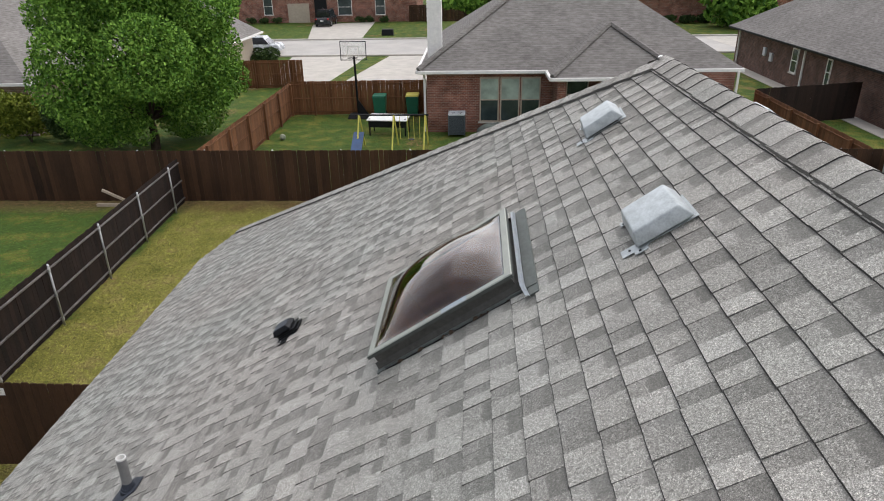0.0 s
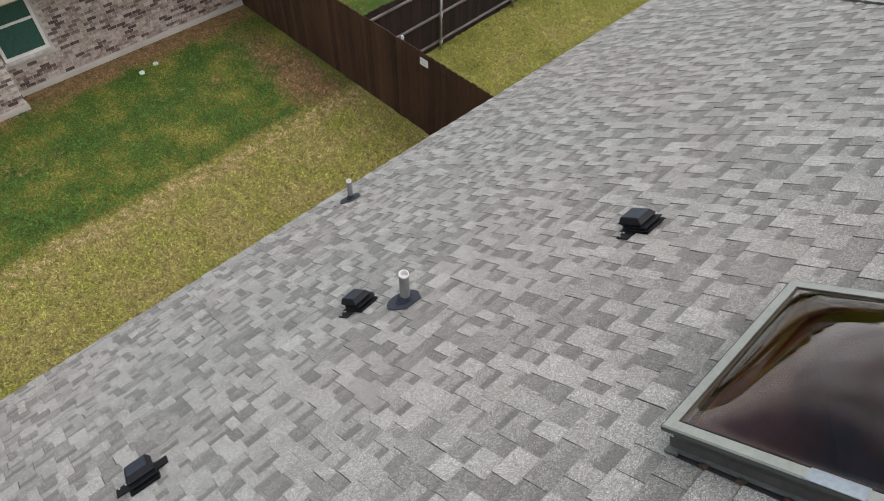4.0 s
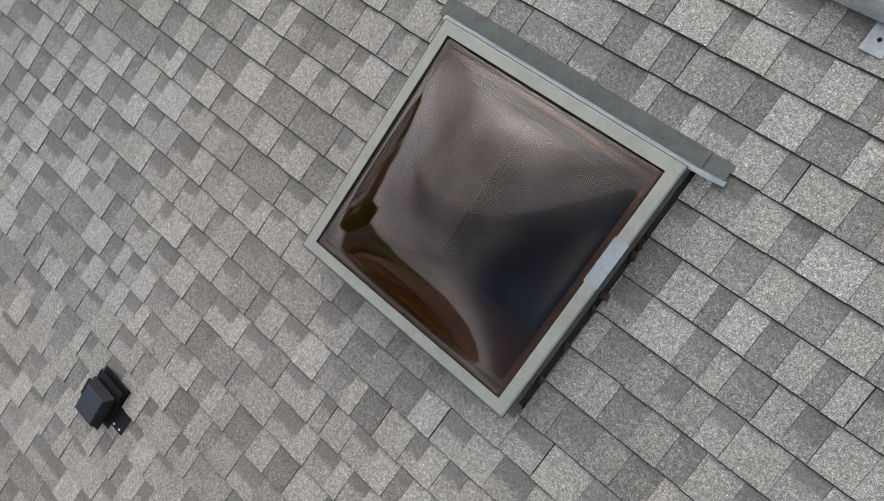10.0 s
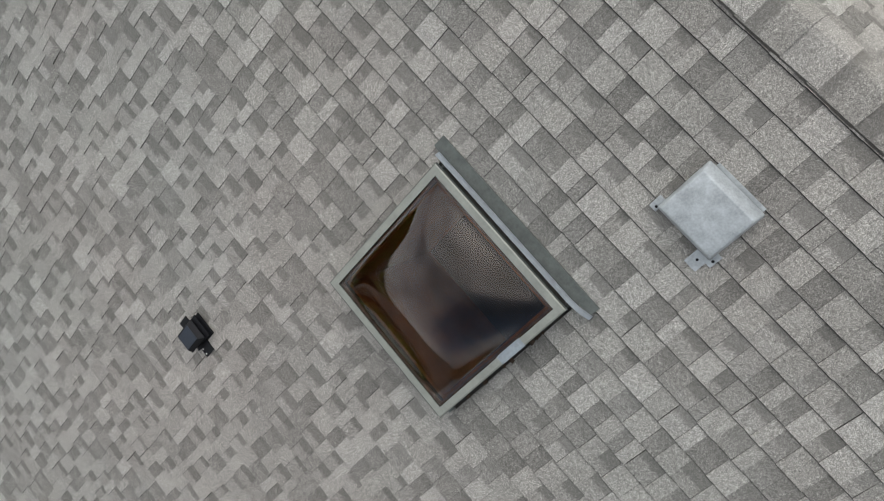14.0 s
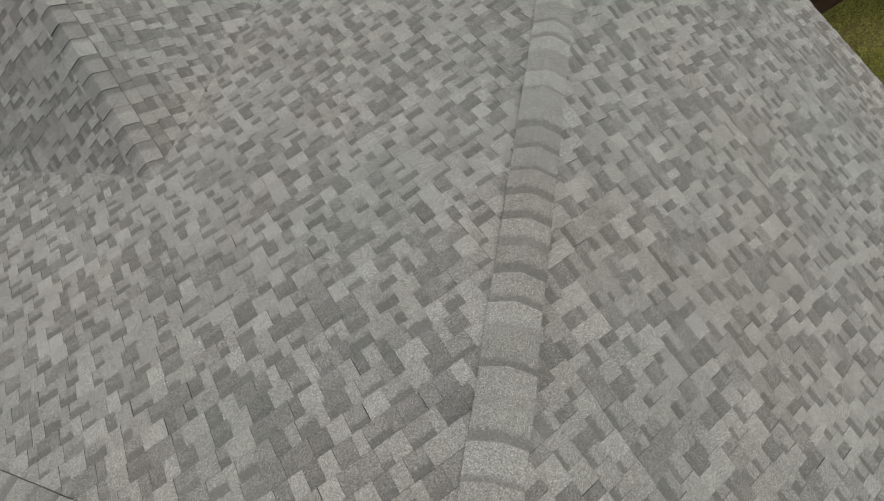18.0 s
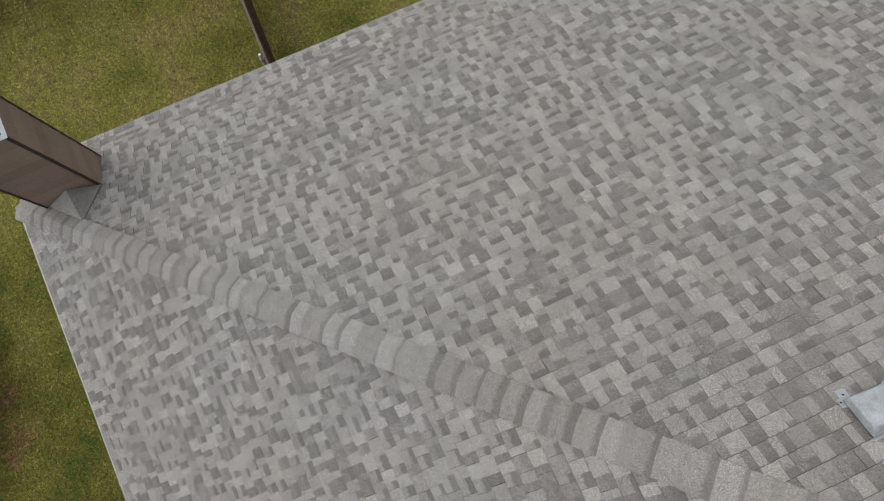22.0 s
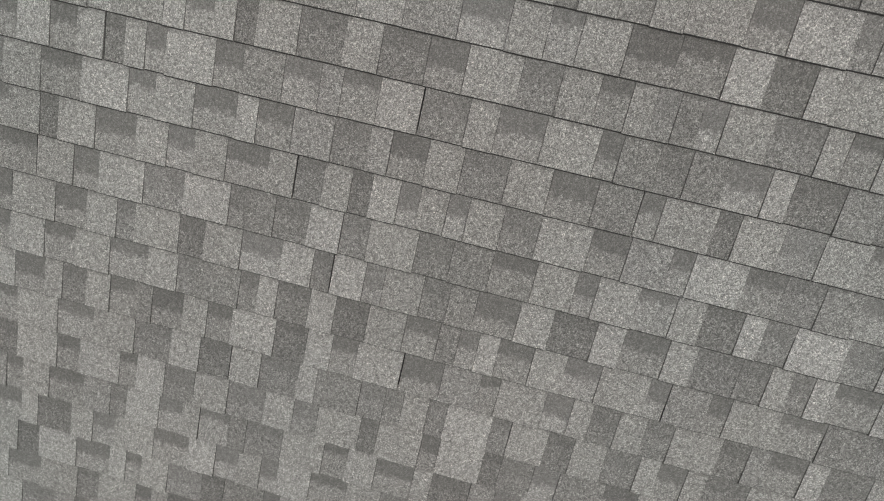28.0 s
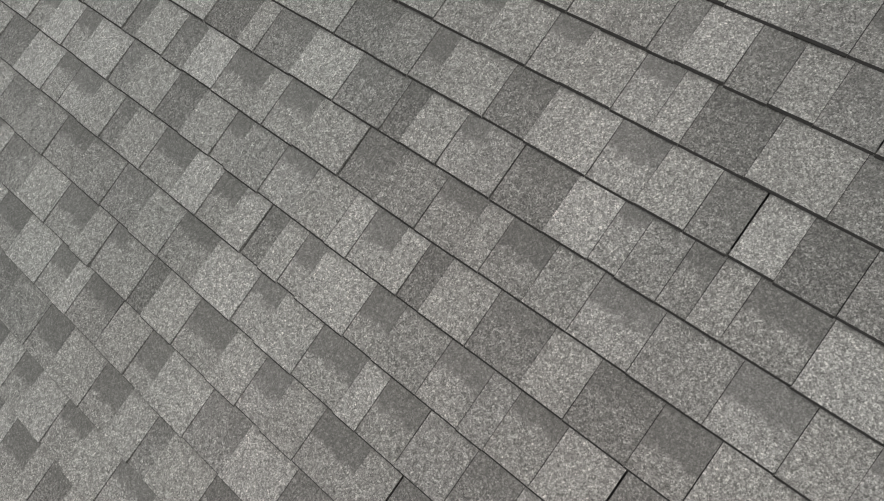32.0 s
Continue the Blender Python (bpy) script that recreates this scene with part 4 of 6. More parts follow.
def build_cap_vent(label, m):
    v = thing("exhaust_cap", label, "exhaust vent", m @ Matrix.Scale(0.8, 4), "black exhaust caps")
    part("base_plate", boxes((-0.15, 0.12, -0.11, 0.11, 0.012, 0.017), bev=0.002), BLACK, v, "black base plate")
    part("skirt", made(lambda b: frustum(b, (0.10, 0.098), (0.094, 0.092), 0.017, 0.034, bev=0.003), lambda b: frustum(b, (0.092, 0.09), (0.09, 0.088), 0.04, 0.052, bev=0.003)), BLACK, v)
    part("neck", made(lambda b: frustum(b, (0.084, 0.082), (0.084, 0.082), 0.017, 0.06)), BLACK, v)
    # hood: flared skirt, widest at its lip, drawn in to a flat top
    part("hood", made(lambda b: frustum(b, (0.088, 0.086), (0.108, 0.104), 0.054, 0.084, (0.014, 0), 0.004),
                      lambda b: frustum(b, (0.108, 0.104), (0.082, 0.080), 0.083, 0.128, (0.014, 0), 0.006)), BLACK, v)
    # blue-grey tint paints the sky's reflection on the black top
    part("top_plate", made(lambda b: frustum(b, (0.076, 0.074), (0.074, 0.072), 0.127, 0.1305, (0.014, 0), 0.0012)), SLATE, v, "flat black top tinted with the sky's reflection")
    for x, z in ((-0.165, 0.03), (-0.145, 0.056)):
        part("fin", boxes((x, -0.08, -0.108, 0.108, z, z + 0.008), bev=0.002), BLACK, v)
    part("flap", boxes((-0.04, 0.08, 0.09, 0.205, 0.012, 0.02), bev=0.002), BLACK, v)
    part("flap", boxes((-0.01, 0.10, -0.19, -0.09, 0.012, 0.02), bev=0.002), BLACK, v)
    for y in (0.13, 0.18):
        bm = bmesh.new()
        tube(bm, (0.06, y, 0.019), (0.06, y, 0.023), 0.007, seg=8)
        part("nail", bm, PVC, v, "pale nail head")
    return v


def build_pipe(label, x, y, r, h, boot, pipe_mat, flange_mat):
    m = slope_pose("west", x, y)
    p = thing("vent_pipe", label, "vent pipe", m, "vent pipes")
    up = m.to_3x3().inverted() @ UP
    bm = bmesh.new()
    foot, top = up * 0.0, up * h
    outer = tube(bm, foot, top, r, seg=20, caps=False)
    inner = tube(bm, foot, top, r * 0.86, seg=20, caps=False)
    for k in range(20):
        j = (k + 1) % 20
        bm.faces.new((outer[1][k], outer[1][j], inner[1][j], inner[1][k]))
    bmesh.ops.recalc_face_normals(bm, faces=bm.faces)
    pp = part("pipe", bm, pipe_mat, p, smooth=False)
    bm = bmesh.new()
    a = tube(bm, up * (h - 0.014), up * (h + 0.001), r * 1.01, seg=20, caps=False)
    b = tube(bm, up * (h - 0.045), up * (h + 0.001), r * 0.84, seg=20, caps=False)
    for k in range(20):
        j = (k + 1) % 20
        bm.faces.new((a[1][k], a[1][j], b[1][j], b[1][k]))
    bm.faces.new(b[0])
    part("rim", bm, PVC, pp, "bright cut rim")
    bm = bmesh.new()
    for z0, z1, k0, k1 in ((0.0, 0.03, 1.9, 1.75), (0.03, 0.05, 1.5, 1.4), (0.05, 0.085, 1.3, 1.05)):
        tube(bm, up * z0, up * z1, r * k0, r * k1, seg=20)
    part("collar", bm, RUBBER if boot else LEAD, p, "ribbed collar", smooth=False)
    bm = bmesh.new()
    pts = [(math.cos(t) * 0.125 + 0.02, math.sin(t) * 0.12, 0.017) for t in (k * math.tau / 28 for k in range(-14, 14)) if math.cos(t) > -0.75]
    pts += [(-0.115, 0.07, 0.017), (-0.115, -0.07, 0.017)]
    slab(bm, pts, (0, 0, -0.005))
    bmesh.ops.recalc_face_normals(bm, faces=bm.faces)
    part("flange", bm, flange_mat, p, "round-ended flashing plate")
    if not boot:
        part("seal_strip", boxes((-0.05, 0.0, -0.34, -0.12, 0.016, 0.02), bev=0.002), PVC, p, "pale flashing tongue")
    return p


def build_chimney():
    c = thing("chimney", "brown sided chimney chase with dark corner boards and a metal cap", "chimney", pose(5.93, 5.05, 0))
    w, d, top = 0.53, 0.70, 5.1
    base = 2.4
    body = part("siding", boxes((0, w, 0, d, base, top)), SIDING_BROWN, c, "brown siding")
    z = base
    while z < top - 0.05:
        part("lap_board", made(lambda b: frustum(b, (w / 2 + 0.010, d / 2 + 0.010), (w / 2 + 0.003, d / 2 + 0.003), z, z + 0.195, m=pose(w / 2, d / 2, 0))), SIDING_BROWN, body)
        z += 0.2
    for x, y in ((0, 0), (w, 0), (0, d), (w, d)):
        part("corner_board", boxes((x - 0.014, x + 0.014, y - 0.014, y + 0.014, base, top), bev=0.003), TRIM_DARK, c, "dark corner board")
    cap = part("cap", made(lambda b: frustum(b, (w / 2 + 0.04, d / 2 + 0.04), (w / 2 - 0.03, d / 2 - 0.03), top, top + 0.06, m=pose(w / 2, d / 2, 0))), BRIGHT, c, "bright sheet-metal cap")
    bm = bmesh.new()
    tube(bm, (w / 2, d / 2, top + 0.05), (w / 2, d / 2, top + 0.3), 0.11, seg=18)
    tube(bm, (w / 2, d / 2, top + 0.32), (w / 2, d / 2, top + 0.35), 0.16, 0.12, seg=18)
    part("flue", bm, BRIGHT, cap)
    # small shingled cricket behind it
    me = made(lambda b: slab(b, [(-0.47, 0.24, 3.48), (-0.01, -0.02, 3.22), (-0.01, 0.30, 3.46)], (0, 0, -0.12)), lambda b: slab(b, [(-0.47, 0.24, 3.48), (-0.01, 0.30, 3.46), (-0.01, 0.66, 3.20)], (0, 0, -0.12)))
    me.loops.layers.uv.new("piece")
    part("cricket", me, SHINGLE, c, "small shingled cricket")
    return c


# ---- ground, fences, yards ----
def board_mesh(w, h, t, seed):
    rng = random.Random(seed)
    bm = bmesh.new()
    c = 0.022
    h += rng.uniform(-0.012, 0.012)
    prof = [(-w / 2, 0.02), (w / 2, 0.02), (w / 2, h - c), (w / 2 - c, h), (-w / 2 + c, h), (-w / 2, h - c)]
    lean = rng.uniform(-0.004, 0.004)
    f = [bm.verts.new((x + lean * z, -t / 2, z)) for x, z in prof]
    b = [bm.verts.new((x + lean * z, t / 2, z)) for x, z in prof]
    bm.faces.new(f)
    bm.faces.new(b[::-1])
    for k in range(6):
        j = (k + 1) % 6
        bm.faces.new((f[k], b[k], b[j], f[j]))
    bmesh.ops.recalc_face_normals(bm, faces=bm.faces)
    me = bpy.data.meshes.new("board")
    bm.to_mesh(me)
    bm.free()
    return me


def build_fence(label, p, q, h, wood, rail_side, posts=2.35, first=0.15, width=0.142, rails=3, steel=True):
    """A board fence from p to q. rail_side: 1 puts rails and posts on its left, -1 on its right, as seen going from p to q."""
    p, q = Vector((*p, 0)), Vector((*q, 0))
    run = (q - p).length
    ang = math.degrees(math.atan2(q.y - p.y, q.x - p.x))
    fn = thing("fence", label, "fence", pose(p.x, p.y, 0, 0, 0, ang), "yard fences")
    kinds = [board_mesh(width - 0.004, h, 0.016, 10 + k) for k in range(5)]
    for me in kinds:
        me.materials.append(wood)
    rng = random.Random(int(run * 100))
    n = int(run / width)
    for k in range(n):
        ob = new("board", rng.choice(kinds))
        ob.parent = fn
        ob.matrix_basis = pose((k + 0.5) * run / n, rng.uniform(-0.003, 0.003), rng.uniform(-0.012, 0.006), 0, rng.uniform(-0.25, 0.25), 0)
    s = rail_side
    zs = (0.18, h * 0.5, h - 0.16) if rails == 3 else (0.3, h - 0.3)
    for z in zs:
        y = s * 0.031
        part("rail", boxes((0, run, y - 0.02, y + 0.02, z - 0.022, z + 0.022), bev=0.008), FENCE_RAIL if steel else wood, fn, "weathered pale rail" if steel else "")
    x = first
    while x < run:
        bm = bmesh.new()
        if steel:
            tube(bm, (x, s * 0.085, -0.05), (x, s * 0.085, h - 0.05), 0.026, seg=12)
            po = part("post", bm, STEEL, fn, "round galvanised post", smooth=True)
            bm = bmesh.new()
            tube(bm, (x, s * 0.085, h - 0.05), (x, s * 0.085, h - 0.005), 0.033, 0.02, seg=12)
            part("post_cap", bm, BRIGHT, po)
            for z in zs:
                bm = bmesh.new()
                tube(bm, (x, s * 0.085, z - 0.03), (x, s * 0.085, z + 0.03), 0.038, seg=10)
                part("clamp", bm, STEEL, po)
        else:
            box(bm, x - 0.045, x + 0.045, s * 0.055, s * 0.145, -0.05, h - 0.05, bev=0.005)
            part("post", bm, wood, fn)
        x += posts
    return fn


def build_ground():
    me = bpy.data.meshes.new("ground")
    r = 900
    me.from_pydata([(-r, -r, 0), (r, -r, 0), (r, r, 0), (-r, r, 0)], [], [(0, 1, 2, 3)])
    ob = link_mesh("ground", me, LAWN)
    tagged(ob, "lawn going from straw yellow to green", "ground", kind="structure")
    # blades of turf where the lawn is looked at from above
    rng = np.random.default_rng(4)
    areas = ((-15.2, -6.3, -10.0, 2.8, 100000), (-11.2, -6.4, 3.0, 15.8, 50000), (-18, -11.4, 3.0, 15.8, 12000), (6.4, 12.0, -7.0, 16.0, 60000), (1.4, 6.7, 5.7, 12.0, 26000), (-12, -3, 16.1, 29, 12000))
    verts, faces = [], []
    for x0, x1, y0, y1, n in areas:
        x, y = rng.uniform(x0, x1, n), rng.uniform(y0, y1, n)
        h, a, w, t = rng.uniform(0.015, 0.045, n), rng.uniform(0, math.tau, n), rng.uniform(0.006, 0.014, n), rng.uniform(0.03, 0.09, n)
        ca, sa = np.cos(a), np.sin(a)
        v = np.stack([np.stack([x - ca * w, y - sa * w, 0 * x], 1), np.stack([x + ca * w, y + sa * w, 0 * x], 1), np.stack([x - sa * t, y + ca * t, h], 1)], 1).reshape(-1, 3)
        verts.append(v)
    v = np.concatenate(verts)
    me = bpy.data.meshes.new("grass")
    me.from_pydata(v.tolist(), [], np.arange(len(v)).reshape(-1, 3).tolist())
    tagged(link_mesh("grass", me, TURF), "patchy yellow and green turf", "grass", kind="stuff")


def build_leaves(name, n, blobs, size, material, parent, seed):
    """A crown of many small leaves, gathered in clumps."""
    rng = np.random.default_rng(seed)
    wts = np.array([b[3] ** 2 for b in blobs])
    pick = rng.choice(len(blobs), n, p=wts / wts.sum())
    b = np.array([b[:4] for b in blobs], float)[pick]
    sq = np.array([b[4] if len(b) > 4 else 1.0 for b in blobs], float)[pick]
    way = rng.normal(size=(n, 3))
    way /= np.linalg.norm(way, axis=1)[:, None]
    rad = b[:, 3] * (0.72 + 0.30 * rng.random(n) ** 0.7)
    c = b[:, :3] + way * rad[:, None] * np.stack([np.ones(n), np.ones(n), sq], 1)
    # a leaf: two triangles folded along the midrib
    ax = rng.normal(size=(n, 3)) * 0.7 + way * 0.5
    ax /= np.linalg.norm(ax, axis=1)[:, None]
    sd = np.cross(ax, rng.normal(size=(n, 3)))
    sd /= np.linalg.norm(sd, axis=1)[:, None]
    s = (size * (0.6 + 0.8 * rng.random(n)))[:, None]
    v = np.stack([c - ax * s, c + sd * s * 0.55, c + ax * s, c - sd * s * 0.55], 1).reshape(-1, 3)
    me = bpy.data.meshes.new(name)
    me.from_pydata(v.tolist(), [], np.arange(len(v)).reshape(-1, 4).tolist())
    return link_mesh(name, me, material, parent)


def build_tree(label, x, y, h, spread, n, leaf, material, seed, low=1.2):
    t = thing("tree", label, "tree", pose(x, y, 0))
    rng = random.Random(seed)
    bm = bmesh.new()
    pts = [Vector((0, 0, -0.1)), Vector((0.05, 0.03, low * 0.6)), Vector((0.0, 0.1, low * 1.3))]
    for k in range(2):
        tube(bm, pts[k], pts[k + 1], 0.22 - 0.05 * k, 0.19 - 0.05 * k, seg=10)
    blobs = []
    for k in range(22):
        a, f = rng.uniform(0, math.tau), k / 21
        zz = low + 0.5 + (h - low - 1.0) * f
        r = spread * (0.30 + 0.62 * math.sin(math.pi * min(1, 0.18 + 0.80 * f)) ** 0.8) * rng.uniform(0.45, 0.75)
        if f > 0.85:
            r *= 0.5
        e = Vector((math.cos(a) * r, math.sin(a) * r, zz))
        tube(bm, pts[2] if f < 0.5 else pts[2] + Vector((0, 0, (h - low) * 0.3)), e, 0.07, 0.02, seg=6)
        blobs.append((e.x, e.y, e.z, spread * rng.uniform(0.26, 0.40), rng.uniform(0.7, 1.0)))
        for j in range(2):
            o = Vector((rng.uniform(-1, 1), rng.uniform(-1, 1), rng.uniform(-0.7, 0.9))) * spread * 0.3
            blobs.append((e.x + o.x, e.y + o.y, max(low, e.z + o.z), spread * rng.uniform(0.12, 0.22)))
    tube(bm, pts[2], pts[2] + Vector((0, 0, (h - low) * 0.6)), 0.14, 0.04, seg=8)
    part("trunk", bm, BARK, t, "dark forked trunk")
    build_leaves("crown", n, blobs, leaf, material, t, seed)
    return t


def build_shrub(label, x, y, r, h, n, material, seed, leaf=0.06):
    s = thing("shrub", label, "shrub", pose(x, y, 0))
    rng = random.Random(seed)
    bm = bmesh.new()
    for k in range(5):
        a = k * math.tau / 5
        tube(bm, (0, 0, -0.02), (math.cos(a) * r * 0.5, math.sin(a) * r * 0.5, h * 0.7), 0.02, 0.008, seg=5)
    part("stem", bm, BARK, s)
    blobs = [(rng.uniform(-0.5, 0.5) * r, rng.uniform(-0.5, 0.5) * r, h * rng.uniform(0.35, 0.7), r * rng.uniform(0.35, 0.55), min(1.6, h / r * 0.6)) for _ in range(9)]
    build_leaves("foliage", n, blobs, leaf, material, s, seed)
    return s


def build_window(parent, at, ang, w, h, pane, label="", frame_mat=None):
    """A framed window on a wall: at is the middle of its sill, ang the way it faces."""
    m = pose(*at, 0, 0, ang)
    wn = part("window", made(lambda b: [box(b, *r, m=m) for r in ((-w / 2, -w / 2 + 0.06, -0.03, 0.03, 0, h), (w / 2 - 0.06, w / 2, -0.03, 0.03, 0, h), (-w / 2 + 0.06, w / 2 - 0.06, -0.03, 0.03, 0, 0.06),
                                                                    (-w / 2 + 0.06, w / 2 - 0.06, -0.03, 0.03, h - 0.06, h), (-w / 2 + 0.06, w / 2 - 0.06, -0.02, 0.02, h / 2 - 0.025, h / 2 + 0.025))]), frame_mat or WHITE_TRIM, parent, label or "white framed window")
    for z0, z1, mat in ((0.06, h / 2 - 0.025, pane[0]), (h / 2 + 0.025, h - 0.06, pane[1])):
        part("pane", boxes((-w / 2 + 0.06, w / 2 - 0.06, -0.008, 0.008, z0, z1), m=m), mat, wn)
    part("sill", boxes((-w / 2 - 0.06, w / 2 + 0.06, -0.07, 0.03, -0.06, 0.0), m=m), MORTAR, wn)
    return wn


def build_west_house():
    hs = thing("neighbour_house", "single-storey house of tumbled pale and brown brick", "house")
    xa, xb = -15.13, -15.62
    wl = part("wall", boxes((xa - 0.2, xa - 0.012, -14, -2.25, 0, 2.2), (xb - 0.2, xb - 0.012, -2.25, 7.65, 0, 2.2)), MORTAR, hs, "pale mortar between tumbled bricks")
    rng = random.Random(8)
    me = boxes((-0.006, 0.006, -0.092, 0.092, -0.027, 0.027), bev=0.002)
    bme = bpy.data.meshes.new("brick")
    me.to_mesh(bme)
    me.free()
    bme.materials.append(BRICK_PALE)
    verts, faces, count = [], [], 0
    win = (-2.18, -1.28, 0.70, 2.10)
    for x, y0, y1 in ((xa, -14, -2.26), (xb, -2.24, 7.65)):
        for k in range(30):
            z = 0.155 + k * 0.0675
            y = y0 + (0.1 if k % 2 else 0.0) + 0.1
            while y < y1 - 0.09:
                if not (x == xb and win[0] - 0.1 < y < win[1] + 0.1 and win[2] - 0.08 < z < win[3] + 0.05):
                    jx = x + rng.uniform(-0.004, 0.004)
                    if count < 300 and x == xa and -6.1 < y < -2.3 and z < 1.45 and k < 17:
                        ob = new("brick", bme)
                        ob.parent = wl
                        ob.matrix_basis = pose(jx, y, z, rng.uniform(-0.6, 0.6), 0, 0)
                        count += 1
                    else:
                        base = len(verts)
                        verts += [(jx + dx, y + dy, z + dz) for dx in (-0.012, 0.006) for dy in (-0.092, 0.092) for dz in (-0.027, 0.027)]
                        faces += [tuple(base + i for i in f) for f in ((4, 6, 7, 5), (0, 4, 5, 1), (2, 3, 7, 6), (0, 2, 6, 4), (1, 5, 7, 3))]
                y += 0.199
    # the returned corner between the two planes
    for k in range(30):
        z = 0.155 + k * 0.0675
        for j in range(3):
            base = len(verts)
            xx = xa - 0.1 - j * 0.2 - (0.1 if k % 2 else 0.0)
            verts += [(xx + dx, -2.25 + dy, z + dz) for dx in (-0.095, 0.095) for dy in (-0.01, 0.006) for dz in (-0.027, 0.027)]
            faces += [tuple(base + i for i in f) for f in ((4, 6, 7, 5), (0, 1, 3, 2), (2, 3, 7, 6), (0, 2, 6, 4), (1, 5, 7, 3))]
    me = bpy.data.meshes.new("bricks")
    me.from_pydata(verts, [], faces)
    link_mesh("bricks", me, BRICK_PALE, wl, kind="stuff")
    part("footing", boxes((xa - 0.15, xa + 0.035, -14, -2.22, 0, 0.12), (xb - 0.15, xb + 0.035, -2.22, 7.68, 0, 0.12), bev=0.006), CONCRETE, hs, "pale concrete footing")
    zs = 2.2
    part("soffit", boxes((xa - 0.1, xa + 0.38, -14.4, 8.0, zs, zs + 0.03)), TAN_TRIM, hs)
    part("fascia", boxes((xa + 0.38, xa + 0.41, -14.4, 8.0, zs - 0.02, zs + 0.17)), TAN_TRIM, hs, "tan fascia board")
    part("gutter", boxes((xa + 0.41, xa + 0.52, -14.4, 8.0, zs + 0.04, zs + 0.15), bev=0.01), TAN_TRIM, hs)
    part("roof", made(lambda b: slab(b, [(xa + 0.45, -14.6, zs + 0.15), (xa + 0.45, 8.2, zs + 0.15), (-22, 2.6, zs + 4.4), (-22, -14.6, zs + 4.4)], (0, 0, -0.12)),
                      lambda b: slab(b, [(xa + 0.45, 8.2, zs + 0.15), (-28.5, 8.2, zs + 0.15), (-22, 2.6, zs + 4.4)], (0, 0, -0.12)),
                      lambda b: slab(b, [(-28.5, 8.2, zs + 0.15), (-28.5, -14.6, zs + 0.15), (-22, -14.6, zs + 4.4), (-22, 2.6, zs + 4.4)], (0, 0, -0.12))), FAR_ROOF, hs, "grey shingle roof")
    part("wall", boxes((-28, xb - 0.25, 7.45, 7.65, 0, zs), (-28, -27.8, -14, 7.45, 0, zs)), BRICK_OWN, hs)
    build_window(hs, (xb + 0.03, -1.73, 0.77), 90, 0.86, 1.32, (GREEN_SCREEN, GREEN_SCREEN), label="white framed window with green solar screens")
    bm = boxes((xa + 0.006, xa + 0.09, -5.32, -5.18, 1.3, 1.5), bev=0.006)
    part("meter_box", bm, AC_TOP, hs, "small pale metal box")
    return hs


def build_air_conditioner(label, x, y, ang, size, h, grille):
    ac = thing("air_conditioner", label, "air conditioner", pose(x, y, 0.08, 0, 0, ang), "condenser units")
    s = size / 2
    part("coil", boxes((-s + 0.02, s - 0.02, -s + 0.02, s - 0.02, 0.02, h - 0.05), bev=0.03), RUBBER, ac, "dark coil")
    n = 26
    for k in range(n):
        z = 0.05 + (h - 0.13) * k / (n - 1)
        part("louvre", made(lambda b: [box(b, *r) for r in ((-s, s, -s, -s + 0.012, z, z + 0.016), (-s, s, s - 0.012, s, z, z + 0.016), (-s, -s + 0.012, -s + 0.012, s - 0.012, z, z + 0.016), (s - 0.012, s, -s + 0.012, s - 0.012, z, z + 0.016))]), AC_GREY, ac)
    for sx in (-1, 1):
        for sy in (-1, 1):
            part("corner_post", boxes((sx * s - 0.018, sx * s + 0.018, sy * s - 0.018, sy * s + 0.018, 0.0, h - 0.03), bev=0.005), AC_GREY, ac)
    bm = bmesh.new()
    m = 32
    hole, sq, low = [], [], []
    for k in range(m):
        a = math.tau * k / m
        c, d = math.cos(a), math.sin(a)
        q = 1 / max(abs(c), abs(d))
        hole.append(bm.verts.new((c * s * 0.78, d * s * 0.78, h)))
        sq.append(bm.verts.new((c * q * (s + 0.015), d * q * (s + 0.015), h)))
        low.append(bm.verts.new((c * q * (s + 0.015), d * q * (s + 0.015), h - 0.06)))
    inner = [bm.verts.new((v.co.x, v.co.y, h - 0.06)) for v in hole]
    for k in range(m):
        j = (k + 1) % m
        bm.faces.new((hole[k], sq[k], sq[j], hole[j]))
        bm.faces.new((sq[k], low[k], low[j], sq[j]))
        bm.faces.new((inner[k], hole[k], hole[j], inner[j]))
    bmesh.ops.recalc_face_normals(bm, faces=bm.faces)
    top = part("top_panel", bm, AC_TOP, ac, "pale steel top with a fan opening")
    part("fan_motor", made(lambda b: tube(b, (0, 0, h - 0.1), (0, 0, h + 0.012), 0.07, 0.06, seg=16)), AC_TOP, top)
    for k in range(5):
        part("fan_blade", boxes((0.05, s * 0.7, -0.06, 0.05, h - 0.16, h - 0.155), m=pose(0, 0, 0, 0, 0, k * 72) @ pose(0, 0, 0, 14, 0, 0)), AC_TOP, top)
    bm = bmesh.new()
    for k in range(10):
        a = math.tau * k / 10
        tube(bm, (math.cos(a) * 0.06, math.sin(a) * 0.06, h + 0.004), (math.cos(a) * s * 0.79, math.sin(a) * s * 0.79, h + 0.004), 0.004, seg=5)
    for r in (0.14, 0.22, 0.30, 0.38, 0.46, 0.54, 0.62):
        ring = [(math.cos(j * math.tau / 24) * s * r * 1.15, math.sin(j * math.tau / 24) * s * r * 1.15, h + 0.004) for j in range(25)]
        for p, q in zip(ring, ring[1:]):
            tube(bm, p, q, 0.003, seg=4)
    part("fan_guard", bm, AC_TOP, top)
    return ac


